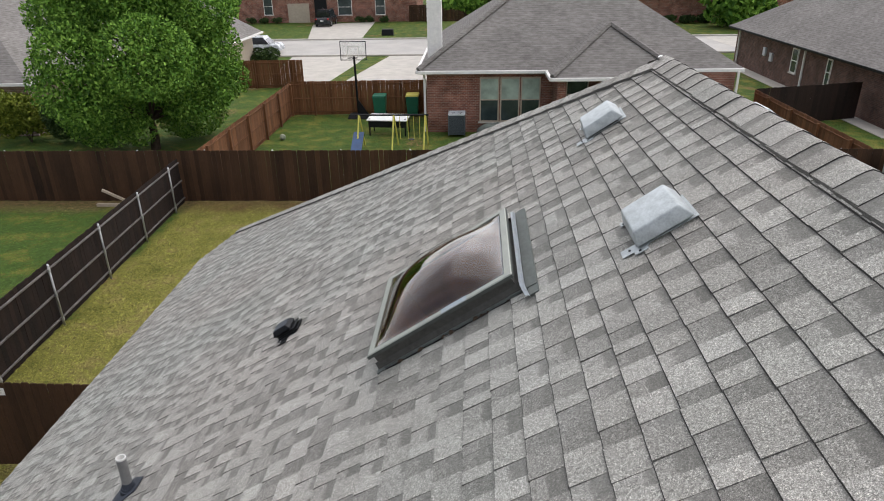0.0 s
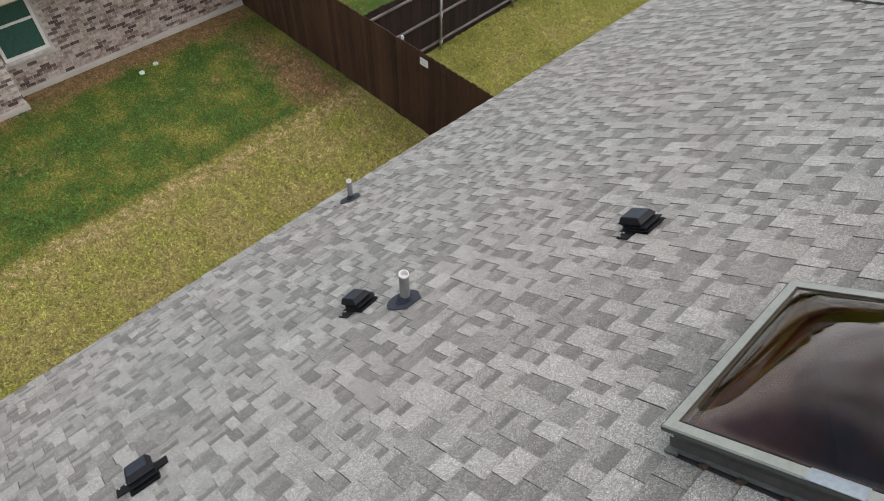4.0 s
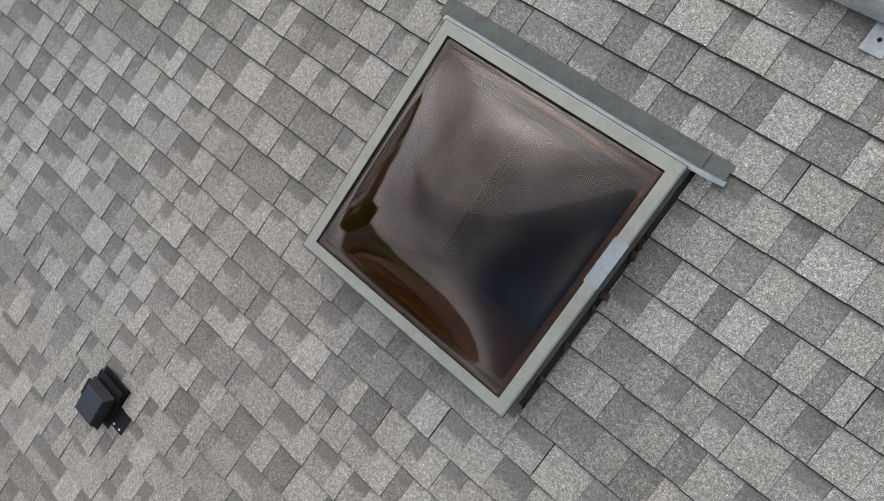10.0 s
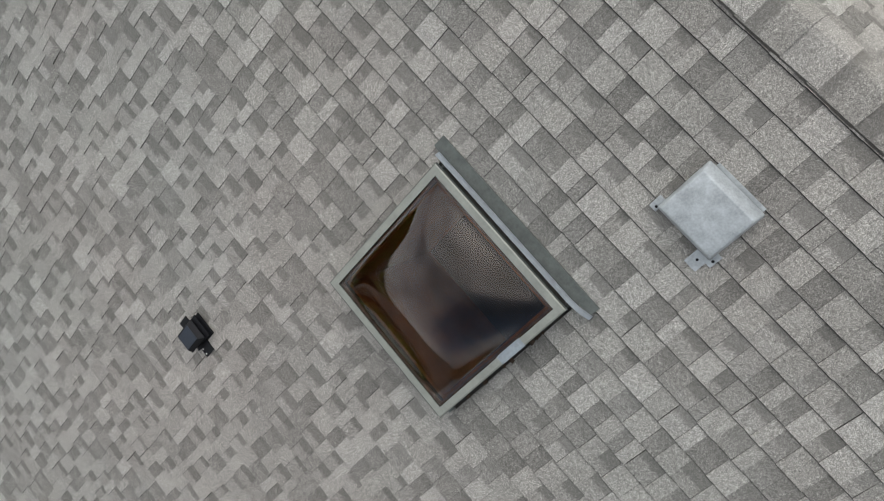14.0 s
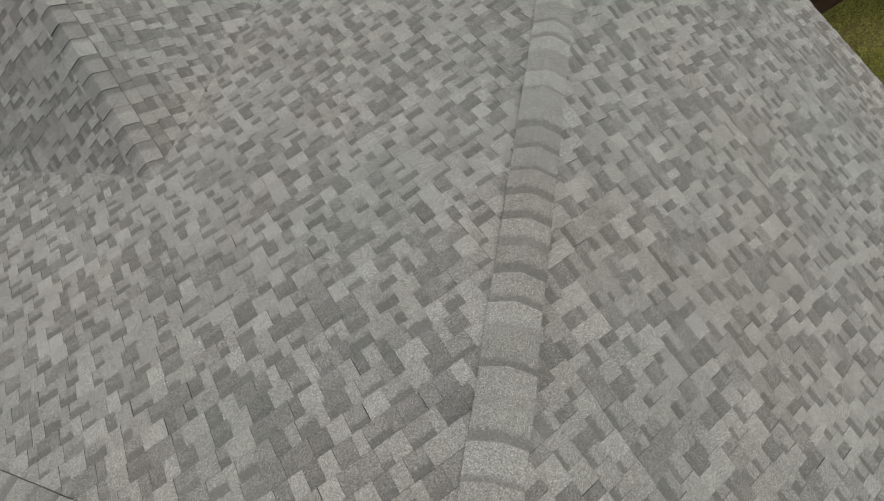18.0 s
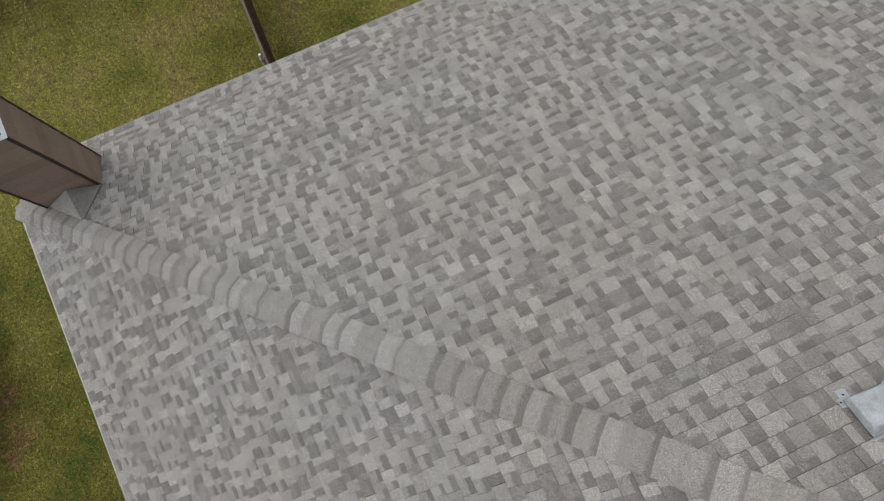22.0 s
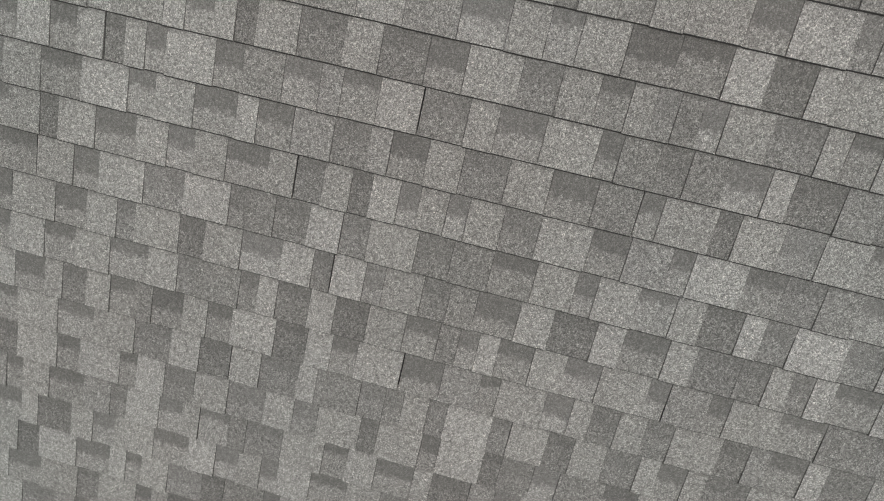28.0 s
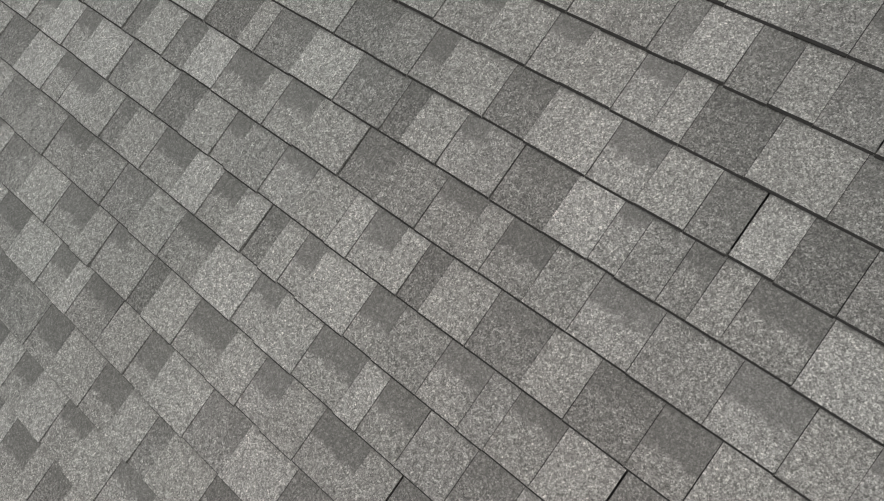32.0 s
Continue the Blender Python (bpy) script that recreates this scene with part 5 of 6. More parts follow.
def build_west_yard():
    build_west_house()
    pad = part("equipment_pad", boxes((-14.95, -13.98, -4.74, -3.60, 0, 0.08), bev=0.012), CONCRETE)
    tagged(pad, "pale concrete pad under the condenser unit", "concrete pad")
    build_air_conditioner("grey louvred condenser unit with a pale steel top", -14.31, -4.13, 3, 0.76, 0.97, True)
    rng = random.Random(12)
    for k in range(9):
        r = rng.uniform(0.03, 0.06)
        bm = bmesh.new()
        bmesh.ops.create_icosphere(bm, subdivisions=1, radius=r)
        for v in bm.verts:
            v.co *= rng.uniform(0.75, 1.2)
        st = part("stone", bm, MORTAR)
        st.matrix_basis = pose(-14.05 - rng.random() * 0.25 - 0.2 * (k % 3), -3.67 + rng.random() * 0.05, 0.08 + r * 0.6)
        tagged(st, "small pale stone on the concrete pad", "stone", "stones beside the condenser")
    bm = bmesh.new()
    tube(bm, (-14.6, -3.8, 0.25), (-15.14, -3.7, 0.32), 0.022, seg=8)
    tube(bm, (-14.6, -3.83, 0.21), (-15.14, -3.75, 0.27), 0.012, seg=8)
    tagged(part("refrigerant_pipe", bm, BLACK), "insulated black pipes running into the brick wall", "pipe")
    tb = thing("junction_box", "black plastic box standing against the brick wall", "utility box", pose(-14.92, -5.5, 0))
    part("body", made(lambda b: frustum(b, (0.13, 0.15), (0.11, 0.13), 0, 0.16, bev=0.012)), BLACK, tb)
    part("lid", made(lambda b: frustum(b, (0.14, 0.16), (0.10, 0.12), 0.16, 0.2, bev=0.01)), BLACK, tb)
    patio = part("patio", boxes((-22.0, -15.6, 7.74, 11.0, 0, 0.05), bev=0.01), CONCRETE)
    tagged(patio, "pale concrete patio behind the neighbouring house", "patio", kind="structure")
    for x, y in ((-14.71, -0.08), (-14.81, 0.28)):
        bm = bmesh.new()
        tube(bm, (0, 0, 0), (0, 0, 0.03), 0.058, 0.05, seg=18)
        lid = part("drain_lid", bm, LID_GREEN)
        lid.matrix_basis = pose(x, y, 0.0)
        tagged(lid, "small pale green round drain lid in the grass", "drain lid", "drain lids")


def build_fences():
    build_fence("dark stained board fence across the side yard", (-15.6, 2.95), (-6.38, 2.82), 1.72, FENCE, 1, first=1.0)
    build_fence("dark stained board fence with pale metal rails", (-11.05, 2.97), (-11.68, 15.8), 1.6, FENCE_BLACK, -1, first=2.05, posts=2.44)
    build_fence("long dark stained board fence along the rear of the lot", (-33.0, 15.9), (12.0, 15.9), 1.84, FENCE, 1, first=1.1, width=0.155)
    build_fence("dark board fence beside the house", (11.35, 2.44), (6.4, 2.60), 1.75, FENCE, -1, first=1.5)
    build_fence("dark board fence with pale metal rails along the lot edge", (11.4, 2.45), (11.9, 15.8), 1.75, FENCE, 1, first=1.6)
    build_fence("warm brown board fence between the rear lots", (11.5, 16.1), (11.5, 26.1), 1.8, FENCE_WARM, 1, first=1.2, steel=False, rails=3)
    build_fence("black board fence beside the brown brick house", (11.6, 26.2), (17.2, 27.75), 1.8, FENCE_BLACK, 1, first=1.2, steel=False)
    build_fence("warm brown board fence between two rear lots", (-11.2, 16.1), (-11.2, 29.0), 1.72, FENCE_WARM, -1, first=1.0, steel=False)
    build_fence("warm brown board fence behind the rear lawn", (-11.15, 29.1), (-3.9, 29.4), 1.78, FENCE_WARM, -1, first=1.2, steel=False)
    build_fence("dark brown board fence beyond the tree", (-26.0, 36.2), (-12.4, 36.9), 1.75, FENCE_WARM, -1, first=1.2, steel=False)
    sign = thing("fence_sign", "small white sign fixed to the dark fence boards", "sign", pose(-9.23, 2.855, 1.54, 0, 0, -0.8))
    part("plate", boxes((-0.1, 0.1, -0.012, -0.006, -0.07, 0.07), bev=0.002), PVC, sign, "white sign plate")
    for k, z in enumerate((0.03, -0.02)):
        part("text_bar", boxes((-0.08, 0.05 + 0.01 * (k % 3), -0.014, -0.0125, z - 0.004, z + 0.004)), STEEL, sign, "grey bar of lettering")
    # downspout hose on the rear lawn
    bm = bmesh.new()
    pts = [(4.79, 9.42, 0.02), (5.0, 9.40, 0.02), (5.2, 9.37, 0.02), (5.41, 9.33, 0.02), (5.60, 9.27, 0.02)]
    for a, b in zip(pts, pts[1:]):
        tube(bm, a, b, 0.017, seg=8)
    tagged(part("garden_hose", bm, PVC, smooth=True), "length of white hose lying on the lawn", "hose")
    wood = thing("timber_offcut", "pale cut timber leaning by the rear fence", "timber", pose(-14.1, 15.4, 0))
    part("post", boxes((-0.5, 0.5, -0.06, 0.06, 0.0, 0.1), bev=0.008), TAN_TRIM, wood)
    part("brace", boxes((-0.4, 0.4, -0.05, 0.05, 0.0, 0.08), bev=0.008, m=pose(0.1, 0.05, 0.35, 0, 35, 20)), TAN_TRIM, wood)


def build_trampoline():
    t = thing("trampoline", "round trampoline with turquoise edge padding and a black mat", "trampoline", pose(5.2, 10.65, 0))
    r0, r1, z, n = 1.53, 1.83, 0.9, 40
    bm = bmesh.new()
    rows = []
    for r, zz in ((r0, z), (r0, z + 0.03), (r1 - 0.02, z + 0.035), (r1, z + 0.01), (r1, z - 0.05)):
        rows.append([bm.verts.new((math.cos(k * math.tau / n) * r, math.sin(k * math.tau / n) * r, zz)) for k in range(n)])
    for a, b in zip(rows, rows[1:]):
        for k in range(n):
            j = (k + 1) % n
            bm.faces.new((a[k], a[j], b[j], b[k]))
    bmesh.ops.recalc_face_normals(bm, faces=bm.faces)
    part("padding", bm, TEAL, t, "turquoise vinyl padding")
    bm = bmesh.new()
    tube(bm, (0, 0, z - 0.02), (0, 0, z - 0.01), r0, seg=n)
    part("mat", bm, MESH_BLACK, t, "black woven mat")
    for k in range(6):
        a = k * math.tau / 6
        bm = bmesh.new()
        tube(bm, (math.cos(a) * 1.7, math.sin(a) * 1.7, 0), (math.cos(a) * 1.7, math.sin(a) * 1.7, z - 0.03), 0.025, seg=8)
        part("leg", bm, STEEL, t)


def hip_roof(bm, x0, x1, y0, y1, z, h, t=0.12):
    """A hip roof over a rectangle."""
    w, d = x1 - x0, y1 - y0
    if w >= d:
        a, b = (x0 + d / 2, (y0 + y1) / 2, z + h), (x1 - d / 2, (y0 + y1) / 2, z + h)
        faces = ([(x0, y0, z), (x1, y0, z), b, a], [(x1, y0, z), (x1, y1, z), b], [(x1, y1, z), (x0, y1, z), a, b], [(x0, y1, z), (x0, y0, z), a])
    else:
        a, b = ((x0 + x1) / 2, y0 + w / 2, z + h), ((x0 + x1) / 2, y1 - w / 2, z + h)
        faces = ([(x0, y0, z), (x1, y0, z), a], [(x1, y0, z), (x1, y1, z), b, a], [(x1, y1, z), (x0, y1, z), b], [(x0, y1, z), (x0, y0, z), a, b])
    for f in faces:
        slab(bm, f, (0, 0, -t))


def build_rear_house():
    h = thing("rear_house", "red brick house with a grey hip roof and white chimney", "house")
    z = 2.8
    for r in ((-3.75, -3.5, 25.7, 38, 0, z), (-3.75, 2.05, 25.45, 25.7, 0, z), (2.05, 2.3, 23.9, 25.7, 0, z), (9.8, 10.05, 25.2, 38, 0, z), (8.0, 10.05, 24.95, 25.2, 0, z), (-3.75, 10.05, 37.75, 38, 0, z), (2.3, 9.8, 28.2, 28.45, 0, z)):
        part("wall", boxes(r), BRICK_RED, h, "red brick wall")
    part("patio_post", boxes((2.05, 2.4, 23.45, 23.8, 0, z)), BRICK_RED, h)
    main = part("roof", made(lambda b: hip_roof(b, -4.1, 10.4, 25.05, 38.6, z + 0.12, 4.4)), FAR_ROOF, h, "grey shingle hip roof")
    part("patio_roof", made(lambda b: hip_roof(b, 1.75, 7.3, 23.15, 32.0, z + 0.10, 1.85)), FAR_ROOF, main, "lower grey hip over the patio")
    part("cap_line", made(lambda b: tube(b, (-4.1, 25.05, z + 0.16), (2.65, 31.8, z + 4.56), 0.13, seg=6), lambda b: tube(b, (1.75, 23.15, z + 0.14), (4.52, 25.92, z + 1.99), 0.13, seg=6), lambda b: tube(b, (7.3, 23.15, z + 0.14), (4.52, 25.92, z + 1.99), 0.12, seg=6)), FAR_ROOF, main)
    for r in ((-4.1, 1.75, 24.92, 25.05, z - 0.02, z + 0.12), (1.75, 7.3, 23.02, 23.15, z - 0.04, z + 0.1), (1.62, 1.75, 23.02, 25.05, z - 0.04, z + 0.1), (-4.23, -4.1, 25.05, 38.6, z - 0.02, z + 0.12), (7.3, 10.4, 24.92, 25.05, z - 0.02, z + 0.12)):
        part("gutter", boxes(r, bev=0.02), WHITE_TRIM, h, "white gutter")
    part("soffit", boxes((-4.1, 1.75, 25.05, 25.45, z - 0.04, z), (1.75, 7.3, 23.15, 25.0, z - 0.06, z - 0.02), (-4.1, -3.75, 25.05, 38.4, z - 0.04, z), (10.05, 10.4, 25.05, 38.4, z - 0.04, z)), WHITE_TRIM, h)
    for x, y in ((-3.85, 25.38), (10.15, 24.9)):
        bm = bmesh.new()
        box(bm, x - 0.05, x + 0.05, y - 0.04, y + 0.04, 0.05, z, bev=0.01)
        part("downspout", bm, WHITE_TRIM, h, "white downspout")
    for x, g in ((-0.85, PANE), (0.1, PANE), (1.05, PANE)):
        build_window(h, (x, 25.41, 0.5), 0, 0.9, 2.05, (g, BLIND), label="tall framed window with pale blinds above dark panes", frame_mat=TAN_TRIM)
    build_window(h, (8.9, 24.91, 0.9), 0, 1.0, 1.3, (PANE, BLIND))
    for x, w in ((3.6, 1.1), (5.6, 1.7)):
        build_window(h, (x, 28.17, 0.15), 0, w, 2.1, (PANE, PANE), label="dark glazed patio door", frame_mat=TAN_TRIM)
    ch = part("chimney", boxes((-3.75, -3.1, 26.7, 27.4, z, z + 4.6)), WHITE_TRIM, h, "tall white lap-sided chimney")
    for k in range(22):
        part("lap_board", made(lambda b: frustum(b, (0.345, 0.37), (0.33, 0.355), z + 0.1 + k * 0.2, z + 0.295 + k * 0.2, m=pose(-3.425, 27.05, 0))), WHITE_TRIM, ch)
    build_air_conditioner("dark condenser unit beside a red brick wall", -2.35, 24.8, 0, 0.75, 1.0, False)


def build_rear_yard():
    hp = thing("basketball_hoop", "portable basketball hoop with a clear backboard on a black base", "basketball hoop", pose(-7.55, 28.5, 0))
    part("base", made(lambda b: frustum(b, (0.55, 0.4), (0.45, 0.25), 0, 0.22, bev=0.03)), BLACK, hp)
    part("strut", made(lambda b: slab(b, [(0.02, -0.05, 0.2), (0.5, -0.05, 0.2), (0.02, -0.05, 0.95)], (0, 0.1, 0))), BLACK, hp)
    bm = bmesh.new()
    tube(bm, (0, 0, 0.1), (-0.05, 0, 3.1), 0.055, seg=10)
    part("pole", bm, BLACK, hp)
    bd = part("backboard", boxes((-0.62, 0.62, -0.42, -0.39, 3.0, 3.85)), glass_material("clear_backboard", (0.92, 0.94, 0.93), 0.05, ior=1.15), hp, "clear backboard")
    part("board_frame", boxes((-0.65, 0.65, -0.43, -0.385, 2.97, 3.0), (-0.65, 0.65, -0.43, -0.385, 3.85, 3.88), (-0.65, -0.62, -0.43, -0.385, 3.0, 3.85), (0.62, 0.65, -0.43, -0.385, 3.0, 3.85)), BLACK, bd)
    part("target", boxes((-0.3, -0.26, -0.43, -0.425, 3.2, 3.65), (0.26, 0.3, -0.43, -0.425, 3.2, 3.65), (-0.26, 0.26, -0.43, -0.425, 3.61, 3.65)), WHITE_TRIM, bd)
    bm = bmesh.new()
    pts = [(math.cos(k * math.tau / 16) * 0.23, -0.7 + math.sin(k * math.tau / 16) * 0.23, 3.12) for k in range(17)]
    for a, b in zip(pts, pts[1:]):
        tube(bm, a, b, 0.012, seg=5)
    part("rim", bm, BLACK, hp)
    for x, y, top, lab in ((-6.45, 28.75, BIN_GREEN, "green wheeled bin against the fence"), (-4.75, 28.9, YELLOW, "green wheeled bin with a yellow lid")):
        b = thing("wheeled_bin", lab, "bin", pose(x, y, 0), "bins by the rear fence")
        part("body", made(lambda q: frustum(q, (0.26, 0.3), (0.33, 0.38), 0.06, 1.05, bev=0.03)), BIN_GREEN, b)
        part("lid", made(lambda q: frustum(q, (0.36, 0.41), (0.32, 0.36), 1.05, 1.15, bev=0.03)), top, b)
        part("handle", boxes((-0.25, 0.25, 0.4, 0.44, 0.98, 1.02)), BIN_GREEN, b)
        for s in (-1, 1):
            bm = bmesh.new()
            tube(bm, (s * 0.24, 0.28, 0.12), (s * 0.3, 0.28, 0.12), 0.12, seg=14)
            part("wheel", bm, TYRE, b)
    sw = thing("swing_set", "yellow A-frame swing set with a dark top bar", "swing set", pose(-6.5, 22.5, 0))
    for x in (0.0, 1.5, 2.85):
        for s in (-1, 1):
            bm = bmesh.new()
            tube(bm, (x + s * 0.06, s * 0.75, 0), (x, s * 0.05, 1.5), 0.035, seg=8)
            part("leg", bm, YELLOW, sw)
    bm = bmesh.new()
    tube(bm, (-0.15, 0, 1.5), (3.0, 0, 1.5), 0.04, seg=8)
    part("top_bar", bm, BLACK, sw)
    for x in (1.75, 2.1, 2.35, 2.6):
        bm = bmesh.new()
        tube(bm, (x, 0, 1.5), (x, 0, 0.45), 0.013, seg=6)
        part("chain", bm, YELLOW, sw)
    part("seat", boxes((2.08, 2.37, -0.1, 0.1, 0.42, 0.45), bev=0.008), BLACK, sw)
    part("slide", made(lambda b: slab(b, [(-0.25, -0.1, 0.8), (0.2, -0.1, 0.8), (0.2, -1.4, 0.15), (-0.25, -1.4, 0.15)], (0, 0, -0.06))), worn("blue_plastic", (0.03, 0.07, 0.16), 0.5), sw, "blue slide")
    tb = thing("folding_table", "white topped folding table on the lawn", "table", pose(-5.55, 25.2, 0, 0, 0, -6))
    part("tabletop", boxes((-0.95, 0.95, -0.5, 0.5, 0.76, 0.81), bev=0.015, m=pose(0, 0, 0, 5, 0, 0)), PVC, tb)
    part("side_panel", boxes((-0.9, 0.9, -0.46, -0.43, 0.4, 0.70)), BLACK, tb)
    for x in (-0.85, 0.85):
        for y in (-0.42, 0.42):
            part("leg", boxes((x - 0.03, x + 0.03, y - 0.03, y + 0.03, 0, 0.8)), BLACK, tb)
    bm = bmesh.new()
    bmesh.ops.create_uvsphere(bm, u_segments=16, v_segments=10, radius=0.14)
    ball = part("ball", bm, worn("scuffed_ball", (0.3, 0.32, 0.24), 0.6, 0, 0.6, 9), smooth=True)
    ball.matrix_basis = pose(-10.4, 24.1, 0.14)
    tagged(ball, "scuffed ball lying on the rear lawn", "ball")


def build_covered_grill():
    g = thing("covered_grill", "garden grill under a sagging grey-green cover", "grill", pose(-0.6, 23.75, 0, 0, 0, 12))
    bm = bmesh.new()
    rng = random.Random(19)
    rings = []
    for z, sx, sy in ((0.0, 0.92, 0.42), (0.25, 0.88, 0.40), (0.55, 0.74, 0.36), (0.72, 0.52, 0.30), (0.80, 0.30, 0.18)):
        ring = []
        for k in range(24):
            a = math.tau * k / 24
            f = 1 + rng.uniform(-0.07, 0.07)
            c, d = math.cos(a), math.sin(a)
            ring.append(bm.verts.new((math.copysign(abs(c) ** 0.6, c) * sx * f - 0.12 * z, math.copysign(abs(d) ** 0.6, d) * sy * f, z + (rng.uniform(-0.04, 0.04) if z else 0))))
        rings.append(ring)
    for p, q in zip(rings, rings[1:]):
        for k in range(24):
            j = (k + 1) % 24
            bm.faces.new((p[k], p[j], q[j], q[k]))
    bm.faces.new(rings[-1])
    part("cover", bm, worn("grill_cover", (0.085, 0.098, 0.085), 0.7, 0.0, 0.5, 3, 20), g, "sagging grey-green cover", smooth=True)
    for x in (-0.6, 0.55):
        bm = bmesh.new()
        tube(bm, (x, -0.46, 0.08), (x, -0.40, 0.08), 0.08, seg=12)
        part("wheel", bm, TYRE, g)


def build_car(label, x, y, ang, paint, length, height, suv):
    c = thing("car", label, "car", pose(x, y, 0, 0, 0, ang), "parked cars")
    w, l = 0.9, length / 2
    hb = 0.62 if not suv else 0.8
    body = made(lambda b: frustum(b, (l, w), (l * 0.97, w * 0.96), 0.3, hb, bev=0.06), lambda b: frustum(b, (l * 0.98, w * 0.98), (l * 0.9, w * 0.9), hb - 0.02, hb + 0.22, bev=0.08))
    part("body", body, paint, c)
    cab = part("cabin", made(lambda b: frustum(b, (l * 0.62, w * 0.9), (l * (0.42 if not suv else 0.56), w * 0.74), hb + 0.18, height, (-0.1 if not suv else -0.15, 0), 0.06)), paint, c)
    part("side_glass", made(lambda b: frustum(b, (l * 0.58, w * 0.91), (l * (0.42 if not suv else 0.54), w * 0.765), hb + 0.24, height - 0.08, (-0.1 if not suv else -0.15, 0))), GLASS_DARK, cab)
    part("windscreen", made(lambda b: frustum(b, (l * 0.63, w * 0.8), (l * (0.44 if not suv else 0.575), w * 0.68), hb + 0.24, height - 0.08, (-0.1 if not suv else -0.15, 0))), GLASS_DARK, cab)
    for sx in (-0.62, 0.62):
        for sy in (-1, 1):
            bm = bmesh.new()
            tube(bm, (sx * l, sy * (w - 0.18), 0.33), (sx * l, sy * (w + 0.01), 0.33), 0.33, seg=20)
            wh = part("wheel", bm, TYRE, c)
            bm = bmesh.new()
            tube(bm, (sx * l, sy * (w + 0.0), 0.33), (sx * l, sy * (w + 0.025), 0.33), 0.2, seg=16)
            part("rim", bm, STEEL, wh)
    for sy in (-0.7, 0.7):
        part("tail_lamp", boxes((-l * 0.99 - 0.02, -l * 0.9, sy - 0.12, sy + 0.12, hb, hb + 0.14), bev=0.02), LAMP_RED, c)
        part("headlight", boxes((l * 0.88, l * 0.97, sy - 0.16, sy + 0.16, hb - 0.1, hb + 0.04), bev=0.02), AC_TOP, c)
    part("number_plate", boxes((-l - 0.015, -l + 0.02, -0.18, 0.18, hb - 0.18, hb - 0.05)), PVC, c, "plain white plate")
    return c


def build_far():
    flat = lambda name, label, rows, m: [tagged(part(name, made(lambda b: slab(b, [(x, y, k) for x, y in r], (0, 0, -0.05 - k))), m), label, name, kind="structure") for k, r in rows]
    flat("road", "pale concrete residential street", [(0.012, [(-140, 50.6), (-140, 61.2), (140, 61.2), (140, 50.6)])], ROAD)
    flat("pavement", "pale concrete driveway", [(0.016, [(-15.6, 38), (-16.6, 50.8), (-10.4, 50.8), (-10.6, 46), (-11.3, 38)]), (0.020, [(-10.6, 36), (-9.4, 44), (-8.4, 50.8), (-3.0, 50.8), (-3.2, 36)]),
                                                (0.024, [(-17.8, 61.0), (-20.6, 76), (-13.6, 79), (-12.6, 61.0)]), (0.016, [(21, 44), (20, 61), (29, 61), (29, 44)])], CONCRETE)
    for y in (50.4, 61.4):
        k = part("kerb", boxes((-140, 140, y - 0.15, y + 0.15, 0, 0.14), bev=0.03), CONCRETE)
        tagged(k, "low concrete kerb along the street", "kerb", kind="structure")
    build_car("silver saloon car parked on the street", -20.2, 52.6, 0, CAR_SILVER, 4.5, 1.45, False)
    build_car("black sport utility vehicle parked on a driveway", -18.9, 75.6, 90, CAR_BLACK, 4.8, 1.85, True)
    fh = thing("far_house", "two-storey red brick house across the street", "house", pose(0, 0, 0))
    part("wall", boxes((-36, -8.5, 79, 90, 0, 6.0)), BRICK_RED, fh, "red brick front")
    part("roof", made(lambda b: hip_roof(b, -36.7, -7.8, 78.4, 90.6, 6.0, 4.0)), FAR_ROOF, fh)
    part("garage_door", boxes((-24.2, -21.6, 78.9, 78.99, 0, 2.2)), TAN_TRIM, fh, "pale garage door")
    # flat black panel painted as the shade of an entry recess
    part("door_shade_panel", boxes((-20.9, -19.4, 78.88, 78.97, 0, 2.6)), BLACK, fh)
    for x, y, w, hh in ((-26.6, 0.9, 1.1, 2.0), (-17.2, 0.8, 1.7, 1.9), (-12.9, 0.8, 1.2, 2.0)):
        build_window(fh, (x, 78.94, y), 0, w, hh, (PANE, PANE), label="dark window with white glazing bars")
    for k, x in enumerate((-28.6, -27.0, -25.4, -15.2, -14.0, -12.4)):
        build_shrub("clipped dark shrub against a brick house", x, 78.0, 0.75, 0.8, 500, LEAF_DARK, 40 + k, 0.1)
    build_fence("dark board fence across the street", (-9.4, 78.5), (0.5, 78.5), 1.9, FENCE, -1, first=2, steel=False, width=0.2)
    bx = thing("utility_box", "dark green utility box on the far lawn", "utility box", pose(-10.4, 65.0, 0))
    part("body", made(lambda b: frustum(b, (0.6, 0.4), (0.56, 0.36), 0, 0.6, bev=0.04)), BLACK, bx)
    # houses around
    def plain_house(label, x0, x1, y0, y1, zz, hh, wall, over=0.5):
        q = thing("house", label, "house")
        part("wall", boxes((x0, x1, y0, y1, 0, zz)), wall, q)
        part("roof", made(lambda b: hip_roof(b, x0 - over, x1 + over, y0 - over, y1 + over, zz + 0.1, hh)), FAR_ROOF, q, "grey shingle hip roof")
        for r in ((x0 - over - 0.1, x1 + over + 0.1, y0 - over - 0.1, y0 - over, zz - 0.02, zz + 0.1), (x0 - over - 0.1, x0 - over, y0 - over, y1 + over, zz - 0.02, zz + 0.1), (x1 + over, x1 + over + 0.1, y0 - over, y1 + over, zz - 0.02, zz + 0.1)):
            part("gutter", boxes(r), WHITE_TRIM if wall != BRICK_DARK else BLACK, q)
        part("soffit", boxes((x0 - over, x0, y0, y1, zz - 0.04, zz), (x1, x1 + over, y0, y1, zz - 0.04, zz), (x0 - over, x1 + over, y0 - over, y0, zz - 0.04, zz)), WHITE_TRIM if wall != BRICK_DARK else TAN_TRIM, q)
        return q
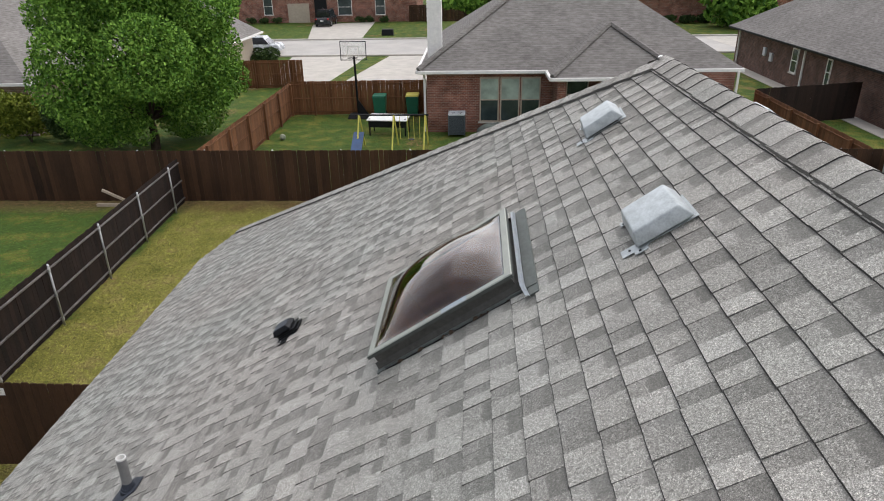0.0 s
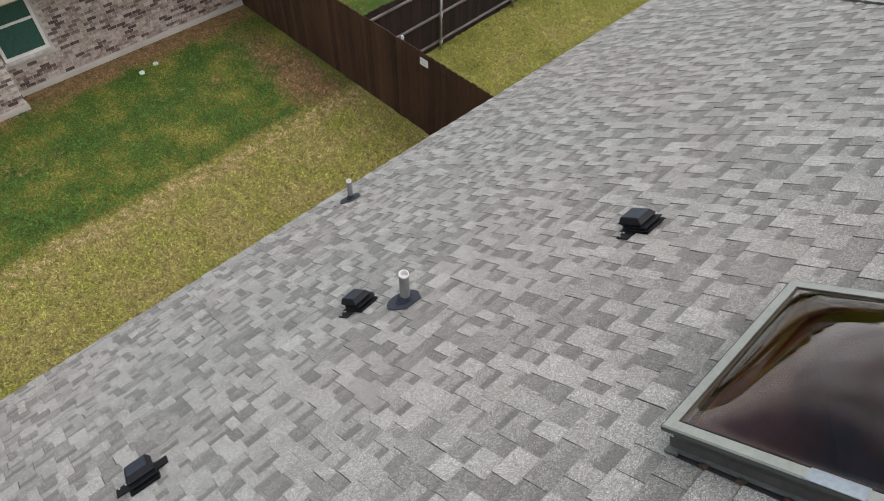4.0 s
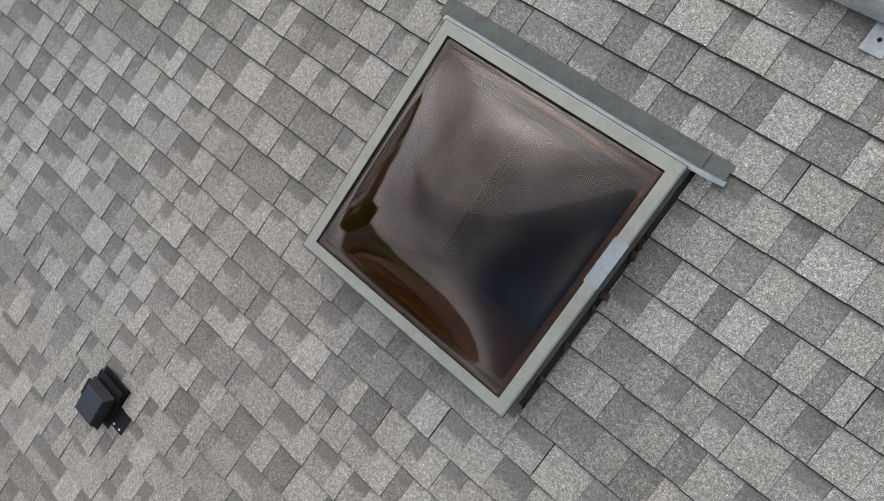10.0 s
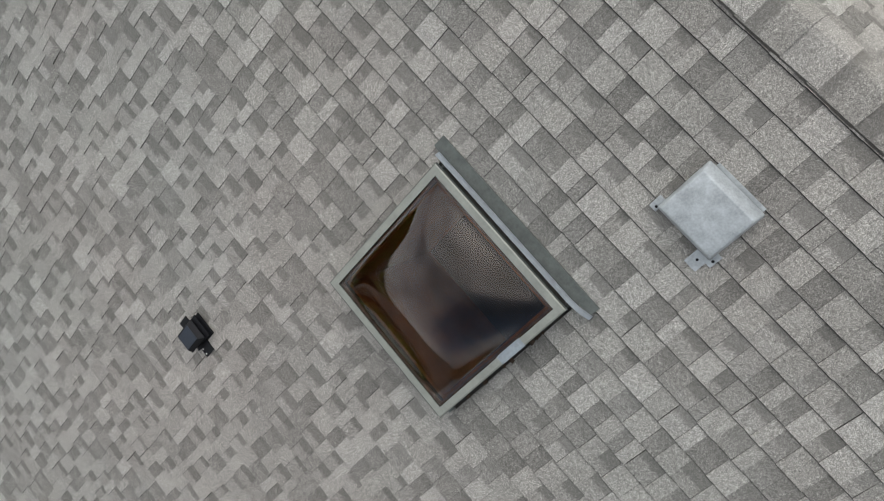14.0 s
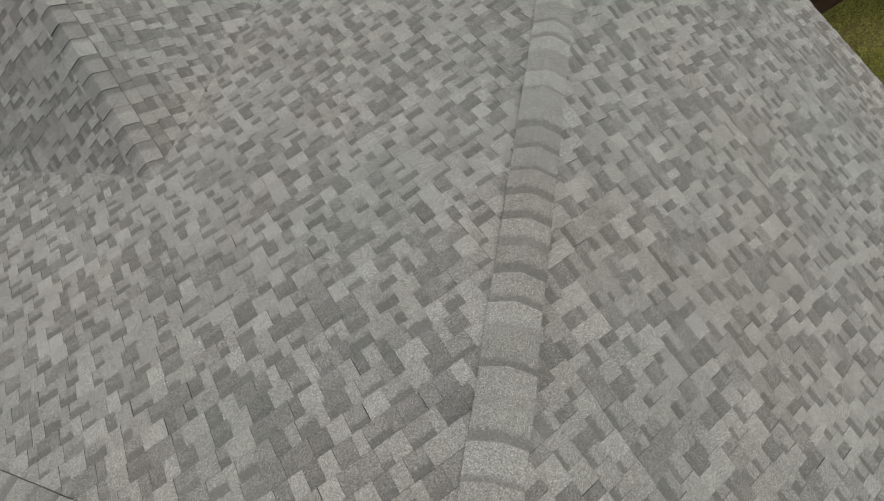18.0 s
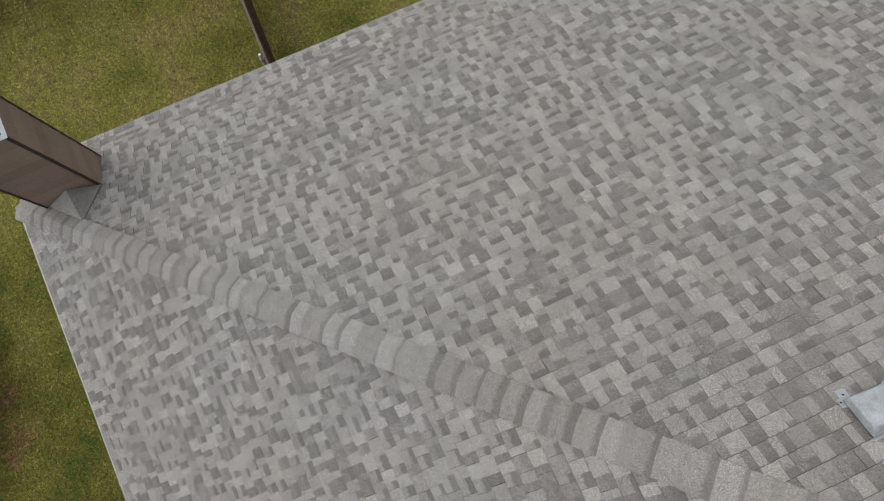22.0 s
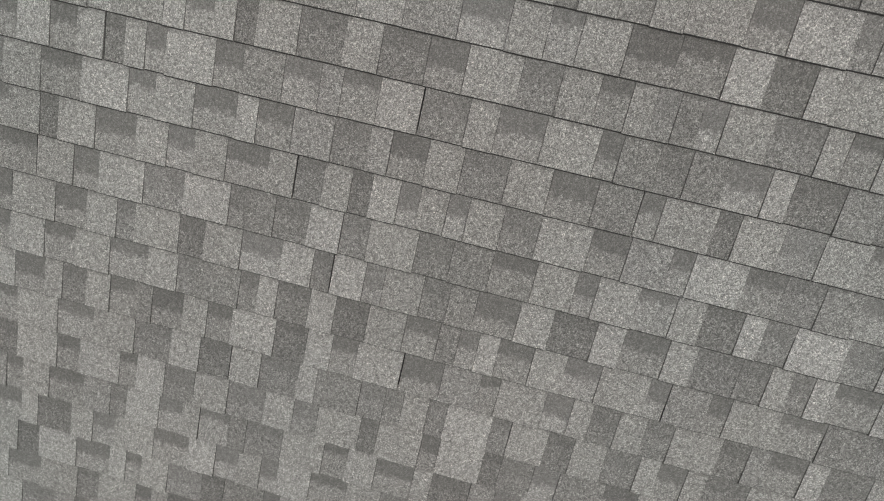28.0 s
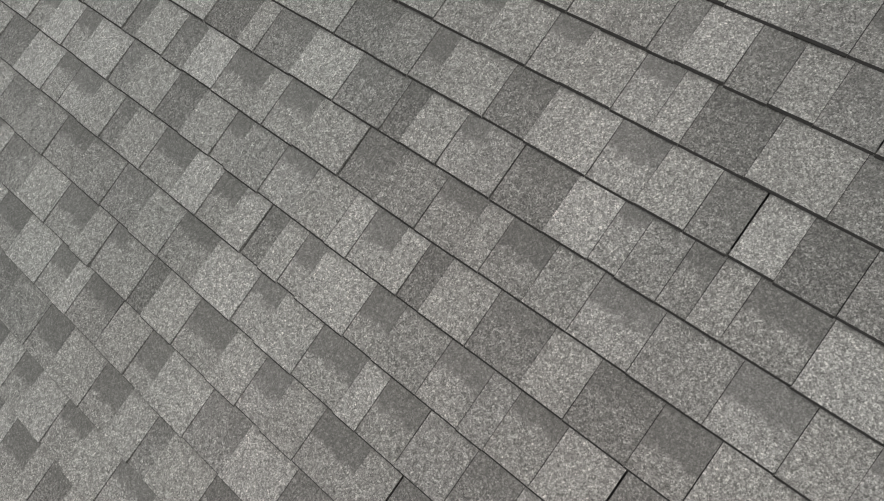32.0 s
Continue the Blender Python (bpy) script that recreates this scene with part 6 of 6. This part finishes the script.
    east = plain_house("long brown brick house with a grey hip roof", 17.4, 29.0, 24.0, 45.2, 2.5, 4.0, BRICK_DARK, 0.45)
    for y, w in ((35.6, 0.8), (31.5, 0.5)):
        build_window(east, (17.37, y, 0.9), 270, w, 1.4, (PANE, PANE))
    for y in (34.4, 44.6):
        part("downspout", boxes((17.3, 17.39, y - 0.05, y + 0.05, 0.05, 2.45)), WHITE_TRIM, east)
    part("meter", boxes((17.26, 17.39, 38.6, 38.95, 1.1, 1.6), (17.26, 17.39, 39.7, 40.05, 1.3, 1.8)), AC_TOP, east, "grey utility meters")
    part("gravel_edge", boxes((16.5, 17.39, 24.0, 45.0, 0, 0.03)), CONCRETE, east)
    left = plain_house("grey roofed house behind the trees", -34.0, -22.6, 25.0, 38.0, 2.5, 3.9, BRICK_OWN)
    part("gable", made(lambda b: slab(b, [(-31, 25.6, 2.6), (-24.5, 25.6, 2.6), (-27.6, 25.6, 5.4)], (0, 0.4, 0))), TAN_TRIM, left, "pale sided gable")
    part("gable_roof", made(lambda b: slab(b, [(-24.0, 25.1, 2.5), (-27.5, 25.1, 5.6), (-27.5, 30, 5.6), (-24.0, 30, 2.5)], (0, 0, -0.12))), FAR_ROOF, left)
    build_window(left, (-23.9, 24.96, 0.9), 0, 1.1, 1.2, (PANE, BLIND))
    plain_house("tan brick house with a grey hip roof", -30.0, -17.9, 38.6, 44.6, 2.5, 2.8, TAN_TRIM, 0.6)
    plain_house("brick house across the street", 12.0, 34.0, 74.0, 85.0, 2.9, 4.4, BRICK_RED)
    plain_house("brick house farther along the street", 38.0, 58.0, 73.0, 84.0, 2.9, 4.4, BRICK_DARK)
    plain_house("brick house farther along the street", -66.0, -42.0, 75.0, 87.0, 2.9, 4.6, BRICK_DARK)
    # trees
    build_tree("broad leafy maple tree with a dense green crown", -15.75, 22.6, 7.9, 4.85, 125000, 0.072, LEAF, 21, 1.0)
    build_tree("leafy street tree beyond the roofs", -25.5, 54.5, 7.5, 4.0, 6000, 0.3, LEAF, 22, 2.0)
    build_tree("leafy tree by the far driveway", -2.5, 66.0, 6.5, 2.8, 4500, 0.3, LEAF, 23, 2.0)
    build_tree("tall leafy tree behind the rear house", 3.0, 68.0, 9.5, 4.8, 6000, 0.38, LEAF_DARK, 24, 2.0)
    build_tree("leafy tree across the street", 26.0, 68.0, 6.5, 4.4, 6000, 0.35, LEAF, 25, 1.0)
    build_tree("leafy tree behind the far house", -42.0, 84.0, 10.0, 6.0, 6000, 0.42, LEAF_DARK, 26, 2.0)
    build_shrub("tall yellow-green shrub at a house corner", -22.2, 23.8, 1.35, 2.8, 8000, LEAF_LIME, 31, 0.075)
    for k, (x, y, h) in enumerate(((-20.4, 24.2, 2.2), (-19.0, 24.8, 1.8))):
        build_shrub("dense dark shrub beneath the maple tree", x, y, 1.2, h, 6000, LEAF_DARK, 90 + k, 0.075)
    build_shrub("rounded grey-green shrub beside the drive", -17.0, 44.4, 1.2, 1.6, 2500, LEAF_DARK, 32, 0.1)
    build_shrub("low dark shrub beside the driveway", -4.2, 44.0, 1.0, 1.0, 1500, LEAF_DARK, 33, 0.1)
    for k, x in enumerate((20.0, 22.0, 24.0)):
        build_shrub("low dark shrub at the front of a house", x, 73.0, 1.0, 0.9, 800, LEAF_DARK, 34 + k, 0.15)
    for k in range(26):
        x = -150 + k * 12
        build_tree("leafy tree in the distance", x + (k * 37 % 9), 98 + (k * 53 % 24), 9 + (k * 29 % 4), 5.6, 1400, 0.6, LEAF_DARK if k % 2 else LEAF, 60 + k, 1.5)


# ---- assembling ----
build_ground()
house, decks = build_house()
build_caps(house)
build_skylight()
for lab, face, x, y, t in (("pale grey sheet-metal roof vent near the skylight", "west", -0.64, -2.515, 0), ("pale grey sheet-metal roof vent near the ridge end", "west", -0.59, -0.622, -3),
                           ("pale grey sheet-metal roof vent across the ridge", "east", 0.63, -0.554, -4), ("pale grey sheet-metal roof vent across the ridge", "east", 0.60, -2.64, 0)):
    build_roof_vent(lab, slope_pose(face, x, y, t))
for x, y, t in ((-3.105, -0.925, 0), (-4.38, -2.24, 10), (-4.22, -3.97, -6)):
    build_cap_vent("black plastic exhaust cap on the shingles", slope_pose("west", x, y, t))
build_pipe("white-rimmed vent pipe in a dark rubber boot", -4.055, -2.08, 0.034, 0.31, True, PIPE_GREY, RUBBER)
build_pipe("short vent pipe close to the eave", -6.43, -0.844, 0.029, 0.29, True, PIPE_GREY, RUBBER)
build_pipe("dark vent pipe with pale lead flashing", -6.24, -5.33, 0.05, 0.36, False, RUBBER, LEAD)
build_chimney()
build_west_yard()
build_trampoline()
build_rear_house()
build_rear_yard()
build_covered_grill()
build_far()
build_fences()
for k, face in enumerate(FACES):
    shingle_face(face, decks[face], random.Random(100 + k))
